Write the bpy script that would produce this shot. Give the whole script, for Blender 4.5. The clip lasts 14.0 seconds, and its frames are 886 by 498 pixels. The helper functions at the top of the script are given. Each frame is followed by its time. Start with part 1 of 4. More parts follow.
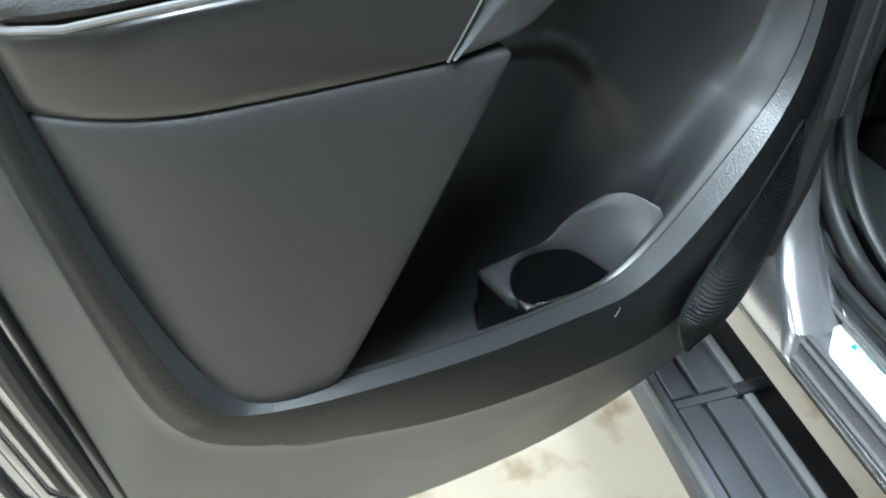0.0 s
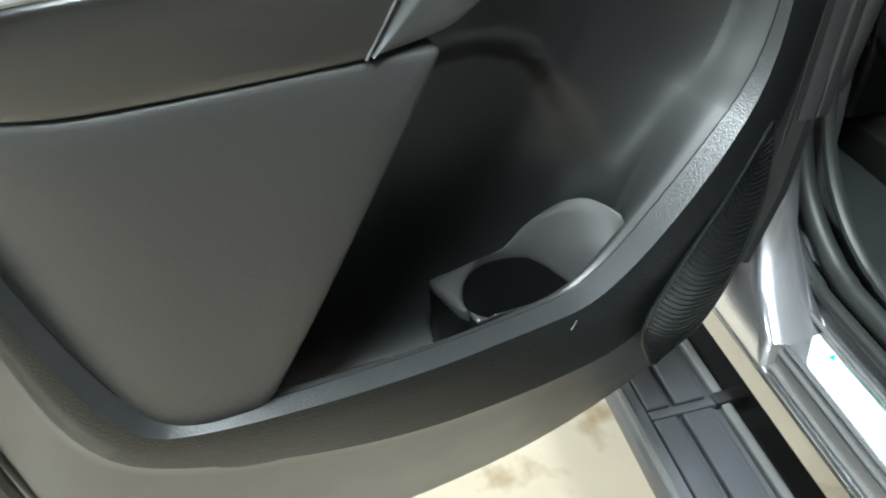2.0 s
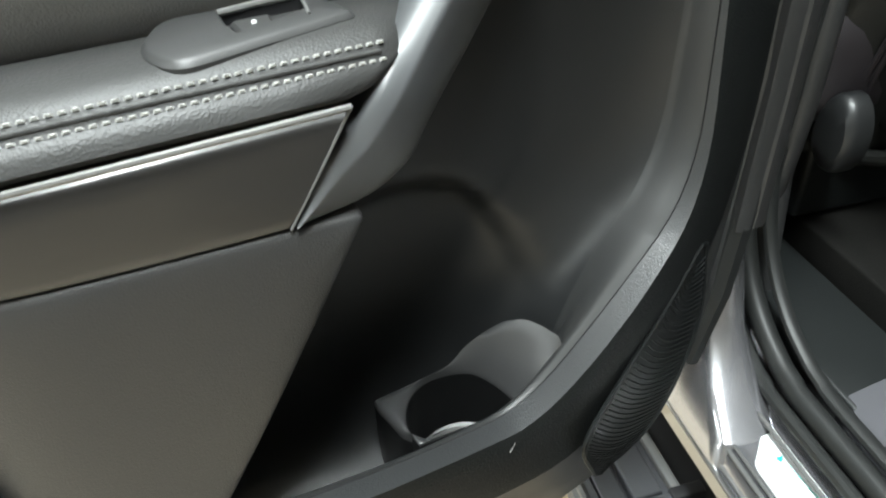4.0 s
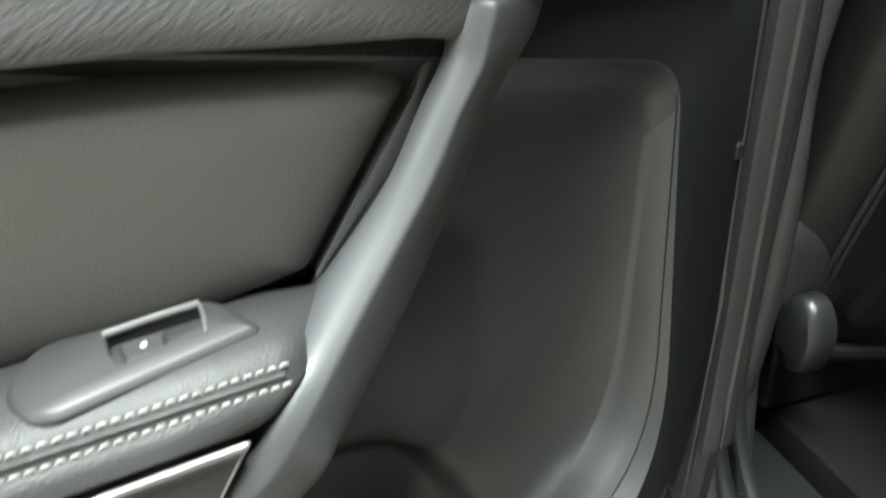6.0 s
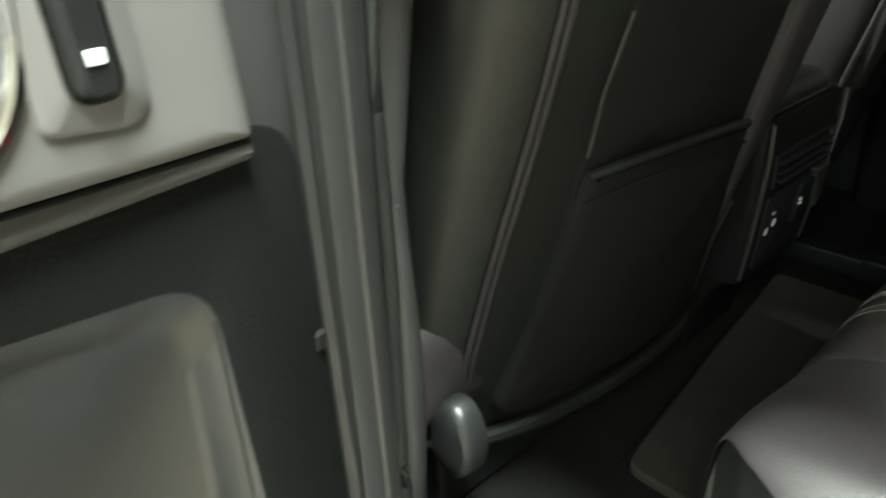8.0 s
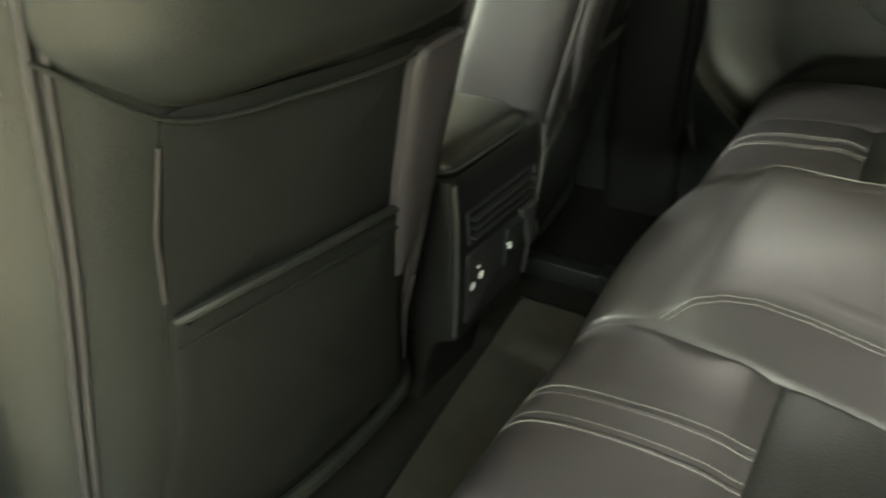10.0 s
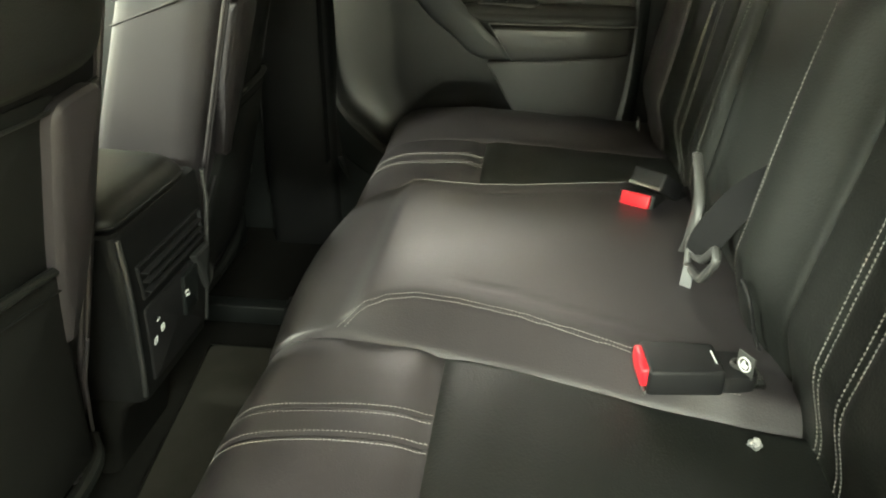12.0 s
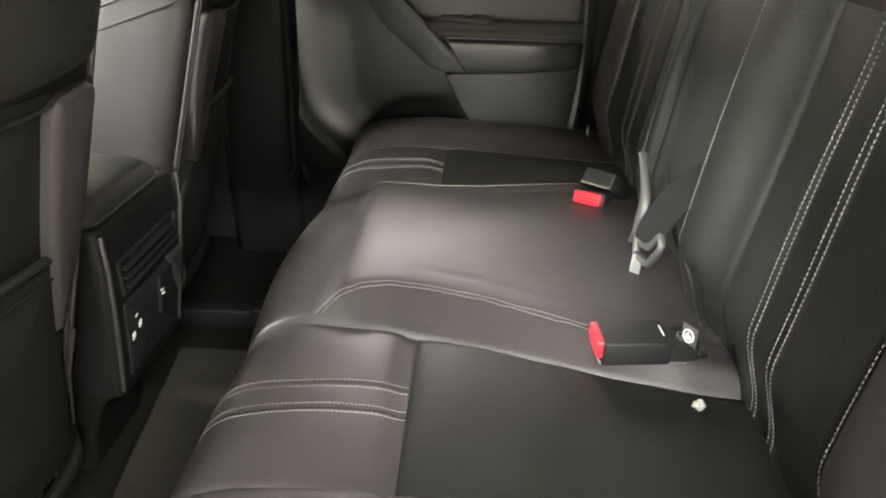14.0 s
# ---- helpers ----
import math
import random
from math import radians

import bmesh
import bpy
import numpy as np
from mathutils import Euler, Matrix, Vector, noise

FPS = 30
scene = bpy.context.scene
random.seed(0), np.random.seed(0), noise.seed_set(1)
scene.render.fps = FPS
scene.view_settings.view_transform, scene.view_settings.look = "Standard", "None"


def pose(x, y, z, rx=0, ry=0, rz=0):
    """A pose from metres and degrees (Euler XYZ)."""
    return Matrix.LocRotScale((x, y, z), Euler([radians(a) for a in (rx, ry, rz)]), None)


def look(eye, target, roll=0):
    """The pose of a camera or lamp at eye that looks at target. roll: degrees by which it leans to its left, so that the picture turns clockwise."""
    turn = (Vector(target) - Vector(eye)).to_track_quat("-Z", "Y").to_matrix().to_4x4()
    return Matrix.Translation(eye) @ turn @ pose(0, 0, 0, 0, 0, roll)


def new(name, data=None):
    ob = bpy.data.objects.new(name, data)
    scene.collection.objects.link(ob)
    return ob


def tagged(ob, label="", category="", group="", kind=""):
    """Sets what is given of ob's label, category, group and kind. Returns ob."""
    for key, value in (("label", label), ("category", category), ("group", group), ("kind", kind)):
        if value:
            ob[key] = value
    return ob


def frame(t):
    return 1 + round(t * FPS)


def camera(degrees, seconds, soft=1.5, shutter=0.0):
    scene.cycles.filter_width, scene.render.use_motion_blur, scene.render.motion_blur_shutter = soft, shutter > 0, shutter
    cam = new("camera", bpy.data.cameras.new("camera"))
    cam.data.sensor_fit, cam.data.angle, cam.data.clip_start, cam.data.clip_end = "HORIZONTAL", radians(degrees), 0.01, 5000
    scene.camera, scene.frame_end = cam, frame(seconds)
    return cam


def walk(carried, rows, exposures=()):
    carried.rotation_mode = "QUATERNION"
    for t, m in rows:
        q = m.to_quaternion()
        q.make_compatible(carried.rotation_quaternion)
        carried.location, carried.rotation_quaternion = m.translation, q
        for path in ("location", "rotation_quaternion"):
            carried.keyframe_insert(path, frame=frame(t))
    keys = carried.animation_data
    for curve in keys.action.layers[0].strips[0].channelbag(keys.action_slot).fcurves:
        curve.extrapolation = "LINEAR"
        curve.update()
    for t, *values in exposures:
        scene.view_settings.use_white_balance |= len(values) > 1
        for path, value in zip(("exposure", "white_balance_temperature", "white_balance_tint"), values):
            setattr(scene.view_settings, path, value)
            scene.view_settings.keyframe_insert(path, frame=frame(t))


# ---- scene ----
cam = camera(62.4, 14.0, soft=2.0, shutter=0.5)
PATH = [
    (0, (-1.3624, -0.3921, 1.2722), (-1.2060, 0.3455, 0.6154), -3.03),
    (0.5, (-1.3633, -0.3813, 1.2697), (-1.2080, 0.3620, 0.6190), -3.08),
    (1, (-1.3550, -0.3769, 1.2599), (-1.2000, 0.3671, 0.6100), -3.00),
    (1.5, (-1.3401, -0.3748, 1.2530), (-1.1863, 0.3667, 0.6000), -3.09),
    (2, (-1.3142, -0.3721, 1.2548), (-1.1593, 0.3642, 0.5962), -3.10),
    (2.2, (-1.3023, -0.3695, 1.2594), (-1.1488, 0.3654, 0.5988), -3.09),
    (4.3, (-1.2643, -0.3637, 1.3222), (-1.0800, 0.4193, 0.7282), -2.62),
    (4.5, (-1.2581, -0.3644, 1.3278), (-1.0757, 0.4236, 0.7398), -2.46),
    (5, (-1.2378, -0.3612, 1.3425), (-1.0498, 0.4446, 0.7810), -2.35),
    (5.5, (-1.2221, -0.3331, 1.3663), (-1.0183, 0.4965, 0.8464), -2.19),
    (6, (-1.2128, -0.2840, 1.3808), (-0.9784, 0.5624, 0.9026), -1.99),
    (6.5, (-1.1845, -0.2333, 1.3947), (-0.8922, 0.6096, 0.9429), -2.16),
    (7, (-1.1451, -0.2034, 1.3938), (-0.7340, 0.5959, 0.9553), -2.06),
    (7.5, (-1.1069, -0.1850, 1.4038), (-0.5602, 0.5324, 0.9720), -2.18),
    (7.7, (-1.0976, -0.1833, 1.4132), (-0.5185, 0.5034, 0.9738), -2.16),
    (9.8, (-0.8038, -0.2507, 1.4960), (-0.1230, 0.2867, 0.9984), -2.81),
    (10, (-0.8081, -0.2500, 1.4980), (-0.0880, 0.2369, 1.0037), -2.29),
    (10.5, (-0.8213, -0.2572, 1.5053), (-0.0219, 0.0968, 1.0199), -1.35),
    (11, (-0.8360, -0.2666, 1.5119), (0.0125, -0.0253, 1.0408), -0.94),
    (11.5, (-0.8488, -0.2756, 1.5105), (0.0273, -0.1253, 1.0525), -0.26),
    (12, (-0.8607, -0.2841, 1.5091), (0.0270, -0.1835, 1.0600), 0.13),
    (12.5, (-0.8749, -0.2834, 1.5076), (0.0188, -0.2134, 1.0644), 0.49),
    (13, (-0.8957, -0.2828, 1.5108), (0.0043, -0.2328, 1.0778), 0.75),
    (13.5, (-0.9134, -0.2731, 1.5094), (-0.0114, -0.2323, 1.0796), 0.99),
    (14, (-0.9327, -0.2713, 1.5059), (-0.0281, -0.2339, 1.0814), 1.11),
]
EXPOSURES = [(0, 0.0, 5500, 4), (1.0, 0.05, 5700, 2), (2.2, 0.05, 5900, 3), (5.0, -0.2, 6300, 6), (6.0, 0.28, 6300, 3), (6.5, 0.95, 6300, 3), (7.0, 0.85, 6400, -1), (7.7, 0.75, 6500, -4), (10.0, 2.1, 7100, -9), (13.0, 2.35, 7300, -3), (14.0, 2.52, 6900, 8)]
walk(cam, [(t, look(eye, target, roll)) for t, eye, target, roll in PATH], EXPOSURES)

# ---- light ----
world = bpy.data.worlds.new("world")
scene.world = world
world.use_nodes = True
world.node_tree.nodes["Background"].inputs[0].default_value = (0.9, 0.95, 1.0, 1)
world.node_tree.nodes["Background"].inputs[1].default_value = 0.012


def ceiling_lamp(x, y, z, sx, sy, watts, col=(0.97, 1.0, 0.98)):
    d = bpy.data.lights.new("unseen_lamp", "AREA")
    d.shape, d.size, d.size_y, d.energy, d.color = "RECTANGLE", sx, sy, watts, col
    ob = new("unseen_lamp", d)
    ob.location = (x, y, z)
    return ob


# unseen tubes at ceiling height, each placed and powered to light door or cabin
LAMPS = [(-1.25, -0.45, 0.35, 1.5, 250), (-4.2, -1.5, 0.35, 1.5, 110), (-7.0, -3.8, 0.35, 1.5, 110), (-4.6, 0.5, 0.35, 1.5, 170), (-5.0, 4.5, 0.35, 1.5, 800), (1.2, 6.8, 0.35, 1.5, 520), (5.2, 0.6, 1.4, 2.6, 70)]
# the last, wide and pinkish, is added for the sheen on the bench
for lx, ly, lsx, lsy, lw in LAMPS:
    ceiling_lamp(lx, ly, 3.55, lsx, lsy, lw, (1.0, 0.93, 0.97) if lx > 4 else (0.97, 1.0, 0.98))


# ---- materials ----
def material(name, col, rough=0.5, metal=0.0, grain=0.0, grain_size=900.0, mottle=0.15, mottle_size=9.0, spec=0.5, coat=0.0, rough_var=0.12, style="noise", sheen=0.0):
    m = bpy.data.materials.new(name)
    m.use_nodes = True
    nt = m.node_tree
    b = nt.nodes["Principled BSDF"]
    tc = nt.nodes.new("ShaderNodeTexCoord")
    big = nt.nodes.new("ShaderNodeTexNoise")
    big.inputs["Scale"].default_value, big.inputs["Detail"].default_value = mottle_size, 5
    nt.links.new(tc.outputs["Object"], big.inputs["Vector"])
    mix = nt.nodes.new("ShaderNodeMix")
    mix.data_type = "RGBA"
    mix.inputs["A"].default_value = (*[c * (1 - mottle) for c in col], 1)
    mix.inputs["B"].default_value = (*[min(1, c * (1 + mottle)) for c in col], 1)
    nt.links.new(big.outputs["Fac"], mix.inputs["Factor"])
    nt.links.new(mix.outputs["Result"], b.inputs["Base Color"])
    rr = nt.nodes.new("ShaderNodeMapRange")
    rr.inputs["To Min"].default_value, rr.inputs["To Max"].default_value = max(0.02, rough - rough_var), min(1, rough + rough_var)
    nt.links.new(big.outputs["Fac"], rr.inputs["Value"])
    nt.links.new(rr.outputs["Result"], b.inputs["Roughness"])
    b.inputs["Metallic"].default_value = metal
    b.inputs["Specular IOR Level"].default_value = spec
    b.inputs["Coat Weight"].default_value = coat
    b.inputs["Sheen Weight"].default_value = sheen
    if grain:
        if style == "leather":
            tx = nt.nodes.new("ShaderNodeTexVoronoi")
            tx.feature = "SMOOTH_F1"
            out = tx.outputs["Distance"]
        else:
            tx = nt.nodes.new("ShaderNodeTexNoise")
            tx.inputs["Detail"].default_value = 3
            out = tx.outputs["Fac"]
        tx.inputs["Scale"].default_value = grain_size
        if style == "crease":
            turn, mp = nt.nodes.new("ShaderNodeMapping"), nt.nodes.new("ShaderNodeMapping")
            turn.inputs["Rotation"].default_value = (0, radians(30), 0)
            mp.inputs["Scale"].default_value = (1, 1, 4.5)
            nt.links.new(tc.outputs["Object"], turn.inputs["Vector"])
            nt.links.new(turn.outputs["Vector"], mp.inputs["Vector"])
            nt.links.new(mp.outputs["Vector"], tx.inputs["Vector"])
        else:
            nt.links.new(tc.outputs["Object"], tx.inputs["Vector"])
        bp = nt.nodes.new("ShaderNodeBump")
        bp.inputs["Strength"].default_value, bp.inputs["Distance"].default_value = grain, 0.001
        nt.links.new(out, bp.inputs["Height"])
        nt.links.new(bp.outputs["Normal"], b.inputs["Normal"])
    return m


TRIM = material("grained black plastic", (0.0085, 0.0095, 0.0095), 0.52, grain=0.4, grain_size=600, style="leather", mottle_size=6, spec=0.17)
SMOOTH = material("smooth charcoal plastic", (0.036, 0.036, 0.036), 0.42, grain=0.08, grain_size=1500)
DEEP = material("black moulded plastic", (0.011, 0.0125, 0.0125), 0.44, grain=0.1, grain_size=1200, spec=0.3)
PAD = material("charcoal soft vinyl", (0.036, 0.036, 0.036), 0.45, grain=0.22, grain_size=900, style="leather", mottle=0.1)
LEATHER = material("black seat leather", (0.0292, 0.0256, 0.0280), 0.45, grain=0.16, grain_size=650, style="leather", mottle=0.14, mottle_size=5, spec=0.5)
SEAT_INSERT = material("black perforated leather", (0.0088, 0.0098, 0.0088), 0.50, grain=0.3, grain_size=420, style="leather", mottle=0.15, mottle_size=5, spec=0.27)
INSERT = material("warm grey padded vinyl", (0.090, 0.087, 0.082), 0.50, grain=0.22, grain_size=900, style="leather", mottle=0.1)
UPPER = material("creased soft trim", (0.079, 0.077, 0.077), 0.40, grain=0.75, grain_size=95, mottle=0.12, style="crease")
ARM = material("grey padded leatherette", (0.036, 0.0358, 0.035), 0.48, grain=0.3, grain_size=700, style="leather", mottle=0.1, spec=0.42)
CUP = material("smooth grey plastic", (0.046, 0.046, 0.047), 0.33, grain=0.05, grain_size=1500, spec=0.7, rough_var=0.05)
# TRIM made lighter, so the rim's highlight sits in its colour
RIM = material("lightened grained plastic", (0.025, 0.026, 0.027), 0.40, grain=0.3, grain_size=800, style="leather", spec=0.6)
SATIN = material("satin grey paint", (0.084, 0.087, 0.091), 0.40, metal=0.1, mottle=0.06, rough_var=0.05)
EDGE = material("satin silver edging", (0.20, 0.20, 0.197), 0.40, metal=0.4, mottle=0.05, rough_var=0.05)
# lighter than RECESS: puts the lit look of the pocket wall into its colour
POCKET = material("grey plastic, lit pocket tone", (0.0290, 0.0295, 0.0295), 0.36, grain=0.08, grain_size=1200, spec=0.5, rough_var=0.05)
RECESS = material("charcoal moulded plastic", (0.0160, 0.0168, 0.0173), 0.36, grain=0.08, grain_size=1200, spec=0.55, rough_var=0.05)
# also carries painted shade: cup hollows, shadow gaps, far pillar and far cup insert
WELL = material("near-black plastic, also for shade", (0.007, 0.0072, 0.0075), 0.5, spec=0.2)
BEZEL = material("satin gunmetal plastic", (0.180, 0.172, 0.170), 0.40, metal=0.2, mottle=0.05, rough_var=0.05)
GLOSS = material("dark gloss trim", (0.030, 0.029, 0.028), 0.36, mottle=0.08, coat=0.2, rough_var=0.06)
DARK_CHROME = material("dark reflective chrome", (0.17, 0.175, 0.165), 0.22, metal=0.9, mottle=0.05, rough_var=0.04)
CHROME = material("bright chrome", (0.72, 0.72, 0.70), 0.14, metal=1.0, mottle=0.04, rough_var=0.04)
STEEL = material("stamped steel", (0.33, 0.33, 0.32), 0.3, metal=1.0, mottle=0.15)
PAINT = material("silver body paint", (0.36, 0.36, 0.38), 0.22, metal=0.85, mottle=0.04, coat=0.8, rough_var=0.03)
RUBBER = material("black rubber seal", (0.017, 0.018, 0.0175), 0.48, grain=0.1, grain_size=600, spec=0.35)
GREY_RUBBER = material("grey sill strip", (0.10, 0.10, 0.098), 0.45, mottle=0.15)
BLACK_GREY = material("dark grey moulded plastic", (0.045, 0.045, 0.044), 0.45)
STEP = material("ribbed step plastic", (0.052, 0.054, 0.060), 0.5, grain=0.25, grain_size=600)
SCUFF = material("scuff plate plastic", (0.050, 0.050, 0.058), 0.45, grain=0.15, grain_size=800)
THREAD = material("pale grey thread", (0.30, 0.29, 0.275), 0.85, mottle=0.2, mottle_size=300, spec=0.2)
ARM_THREAD = material("white grey thread", (0.34, 0.34, 0.325), 0.85, mottle=0.15, mottle_size=300, spec=0.2)
RED = material("red button plastic", (0.62, 0.02, 0.035), 0.35, mottle=0.05)
BLACK = material("black buckle plastic", (0.012, 0.012, 0.013), 0.58, spec=0.25)
WEB = material("woven belt webbing", (0.009, 0.009, 0.0095), 0.9, grain=0.5, grain_size=1500, spec=0.1)
CARPET = material("dark carpet", (0.011, 0.0108, 0.010), 0.95, grain=0.9, grain_size=500, mottle=0.3, mottle_size=30, spec=0.05)
# darker copy of LEATHER; on the near backrest it stands in for shade
SEAT_BACK = material("black seat back hide, darker tone", (0.0112, 0.0120, 0.0112), 0.46, grain=0.18, grain_size=600, style="leather", mottle=0.14, mottle_size=5, spec=0.42)
MAT = material("grey floor mat", (0.036, 0.0345, 0.030), 0.95, grain=0.9, grain_size=450, mottle=0.25, mottle_size=25, spec=0.05)
FABRIC = material("dark seat back fabric", (0.0092, 0.0096, 0.0092), 0.8, grain=0.5, grain_size=900, mottle=0.2, spec=0.15)
WHITE = material("white printed film", (0.80, 0.82, 0.82), 0.4, mottle=0.03)
CLEAR = material("crumpled pale film", (0.27, 0.27, 0.27), 0.3, mottle=0.4, mottle_size=300)
GREEN = material("green print", (0.02, 0.50, 0.40), 0.4, mottle=0.03)
LINER = material("headliner cloth", (0.35, 0.34, 0.32), 0.9, grain=0.3, grain_size=500)
WALL = material("hall wall", (0.40, 0.40, 0.392), 0.8, grain=0.2, grain_size=60)
PALE_WALL = material("pale bounce wall", (0.60, 0.60, 0.58), 0.8, grain=0.2, grain_size=60)
GLASS = bpy.data.materials.new("window glass")
GLASS.use_nodes = True
g = GLASS.node_tree.nodes["Principled BSDF"]
g.inputs["Transmission Weight"].default_value, g.inputs["Roughness"].default_value, g.inputs["IOR"].default_value = 1.0, 0.02, 1.45
g.inputs["Base Color"].default_value = (0.10, 0.12, 0.11, 1)


def floor_material():
    m = material("cream sealed concrete", (0.50, 0.43, 0.33), 0.4, grain=0.25, grain_size=40, mottle=0.12, mottle_size=3)
    nt = m.node_tree
    b = nt.nodes["Principled BSDF"]
    old = b.inputs["Base Color"].links[0].from_socket
    tc = nt.nodes.new("ShaderNodeTexCoord")
    st = nt.nodes.new("ShaderNodeTexNoise")
    st.inputs["Scale"].default_value, st.inputs["Detail"].default_value = 10, 9
    nt.links.new(tc.outputs["Object"], st.inputs["Vector"])
    ramp = nt.nodes.new("ShaderNodeMapRange")
    ramp.inputs["From Min"].default_value, ramp.inputs["From Max"].default_value = 0.56, 0.74
    nt.links.new(st.outputs["Fac"], ramp.inputs["Value"])
    mix = nt.nodes.new("ShaderNodeMix")
    mix.data_type = "RGBA"
    mix.inputs["B"].default_value = (0.30, 0.225, 0.135, 1)
    nt.links.new(old, mix.inputs["A"])
    nt.links.new(ramp.outputs["Result"], mix.inputs["Factor"])
    nt.links.new(mix.outputs["Result"], b.inputs["Base Color"])
    return m


CONCRETE = floor_material()


# ---- mesh helpers ----
def part(name, bm, mat, parent=None, label="", sharp=35):
    me = bpy.data.meshes.new(name)
    bmesh.ops.recalc_face_normals(bm, faces=bm.faces[:])
    bm.to_mesh(me)
    bm.free()
    me.materials.append(mat)
    me.polygons.foreach_set("use_smooth", [True] * len(me.polygons))
    me.set_sharp_from_angle(angle=radians(sharp))
    ob = new(name, me)
    if parent:
        ob.parent = parent
    if label:
        ob["label"] = label
    return ob


def thing(name, label, category, at=(0, 0, 0), turn=0, group="", kind=""):
    ob = new(name)
    ob.matrix_world = Matrix.Translation(at) @ Matrix.Rotation(radians(turn), 4, "Z")
    ob.empty_display_size = 0.05
    return tagged(ob, label, category, group, kind)


def smoothstep(a, b, x):
    t = min(1, max(0, (x - a) / (b - a)))
    return t * t * (3 - 2 * t)


def lerp(table, x):
    """Smooth value from a table of (x, value)."""
    if x <= table[0][0]:
        return table[0][1]
    for (a, va), (b, vb) in zip(table, table[1:]):
        if x <= b:
            return va + (vb - va) * (x - a) / (b - a)
    return table[-1][1]


def rloop(ctrl, r=0.02, k=5, mid=4):
    """A closed loop through ctrl with its corners rounded; each corner and edge gives a fixed number of points."""
    c = [Vector(p) for p in ctrl]
    n, out = len(c), []
    for i, p in enumerate(c):
        a, b = c[i - 1], c[(i + 1) % n]
        ri = r[i] if isinstance(r, (list, tuple)) else r
        da, db = min(ri, (a - p).length * 0.48), min(ri, (b - p).length * 0.48)
        pa, pb = p + (a - p).normalized() * da, p + (b - p).normalized() * db
        for j in range(k + 1):
            t = j / k
            out.append(pa * (1 - t) ** 2 + p * 2 * t * (1 - t) + pb * t * t)
        rn = r[(i + 1) % n] if isinstance(r, (list, tuple)) else r
        dn = min(rn, (p - b).length * 0.48)
        pn = b + (p - b).normalized() * dn
        for j in range(1, mid):
            out.append(pb.lerp(pn, j / mid))
    return out


def curve(pts, n):
    """A smooth open line of n points through pts."""
    p = [Vector(q) for q in pts]
    p = [p[0] * 2 - p[1]] + p + [p[-1] * 2 - p[-2]]
    m, out = len(p) - 3, []
    for i in range(n):
        s = i / (n - 1) * m
        j = min(int(s), m - 1)
        t = s - j
        a, b, c, d = p[j:j + 4]
        out.append(0.5 * ((2 * b) + (c - a) * t + (2 * a - 5 * b + 4 * c - d) * t * t + (3 * b - a - 3 * c + d) * t ** 3))
    return out


def loft(loops, cap0=False, cap1=False, closed=True, bm=None):
    bm = bm or bmesh.new()
    rows = [[bm.verts.new(p) for p in lp] for lp in loops]
    n = len(rows[0])
    for a, b in zip(rows, rows[1:]):
        for i in range(n if closed else n - 1):
            j = (i + 1) % n
            bm.faces.new((a[i], a[j], b[j], b[i]))
    if cap0:
        bm.faces.new(rows[0])
    if cap1:
        bm.faces.new(rows[-1])
    return bm


def inset_loop(lp, d):
    """The 2D loop moved inwards by d."""
    n = len(lp)
    area = sum(lp[i].x * lp[(i + 1) % n].y - lp[(i + 1) % n].x * lp[i].y for i in range(n))
    s = 1 if area > 0 else -1
    out = []
    for i in range(n):
        t = (lp[(i + 1) % n] - lp[i - 1])
        t = Vector((t.x, t.y))
        nn = Vector((-t.y, t.x)).normalized() * s
        out.append(Vector((lp[i].x + nn.x * d, lp[i].y + nn.y * d)))
    return out


def pillow(ctrl, r, profile, place, dome=(), k=5, mid=4, bm=None, fan=True):
    """A cushioned plate over the outline ctrl: profile gives (inset, height) from its foot inwards, dome (shrink, height) on."""
    base = [Vector((p.x, p.y)) for p in rloop([(*q[:2], 0) for q in ctrl], r, k, mid)]
    loops, last = [], base
    for ins, h in profile:
        last = inset_loop(base, ins)
        loops.append([place(p.x, p.y, h) for p in last])
    c = sum(last, Vector((0, 0))) / len(last)
    for s, h in dome:
        loops.append([place(c.x + (p.x - c.x) * (1 - s), c.y + (p.y - c.y) * (1 - s), h) for p in last])
    bm = loft(loops, False, not fan, bm=bm)
    if fan:
        bm.verts.ensure_lookup_table()
        rim = bm.verts[-len(base):]
        mid_v = bm.verts.new(place(c.x, c.y, (dome or profile)[-1][1]))
        for i, v in enumerate(rim):
            bm.faces.new((v, rim[(i + 1) % len(rim)], mid_v))
    return bm


def sweep(path, section, up=(0, 0, 1), closed=False, bm=None, cap=True):
    """A closed 2D section carried along path; section x to the side, y along up."""
    pts = [Vector(p) for p in path]
    loops = []
    for i, p in enumerate(pts):
        t = (pts[min(i + 1, len(pts) - 1)] - pts[max(i - 1, 0)]).normalized()
        side = t.cross(Vector(up)).normalized()
        u2 = side.cross(t).normalized()
        loops.append([p + side * s[0] + u2 * s[1] for s in section])
    return loft(loops, cap, cap, bm=bm)


def ring(r, n=10, flat=1.0):
    return [(r * math.cos(2 * math.pi * i / n), r * flat * math.sin(2 * math.pi * i / n)) for i in range(n)]


def tube(path, r, n=10, flat=1.0, up=(0.02, 0.03, 1), bm=None):
    return sweep(path, ring(r, n, flat), up, bm=bm)


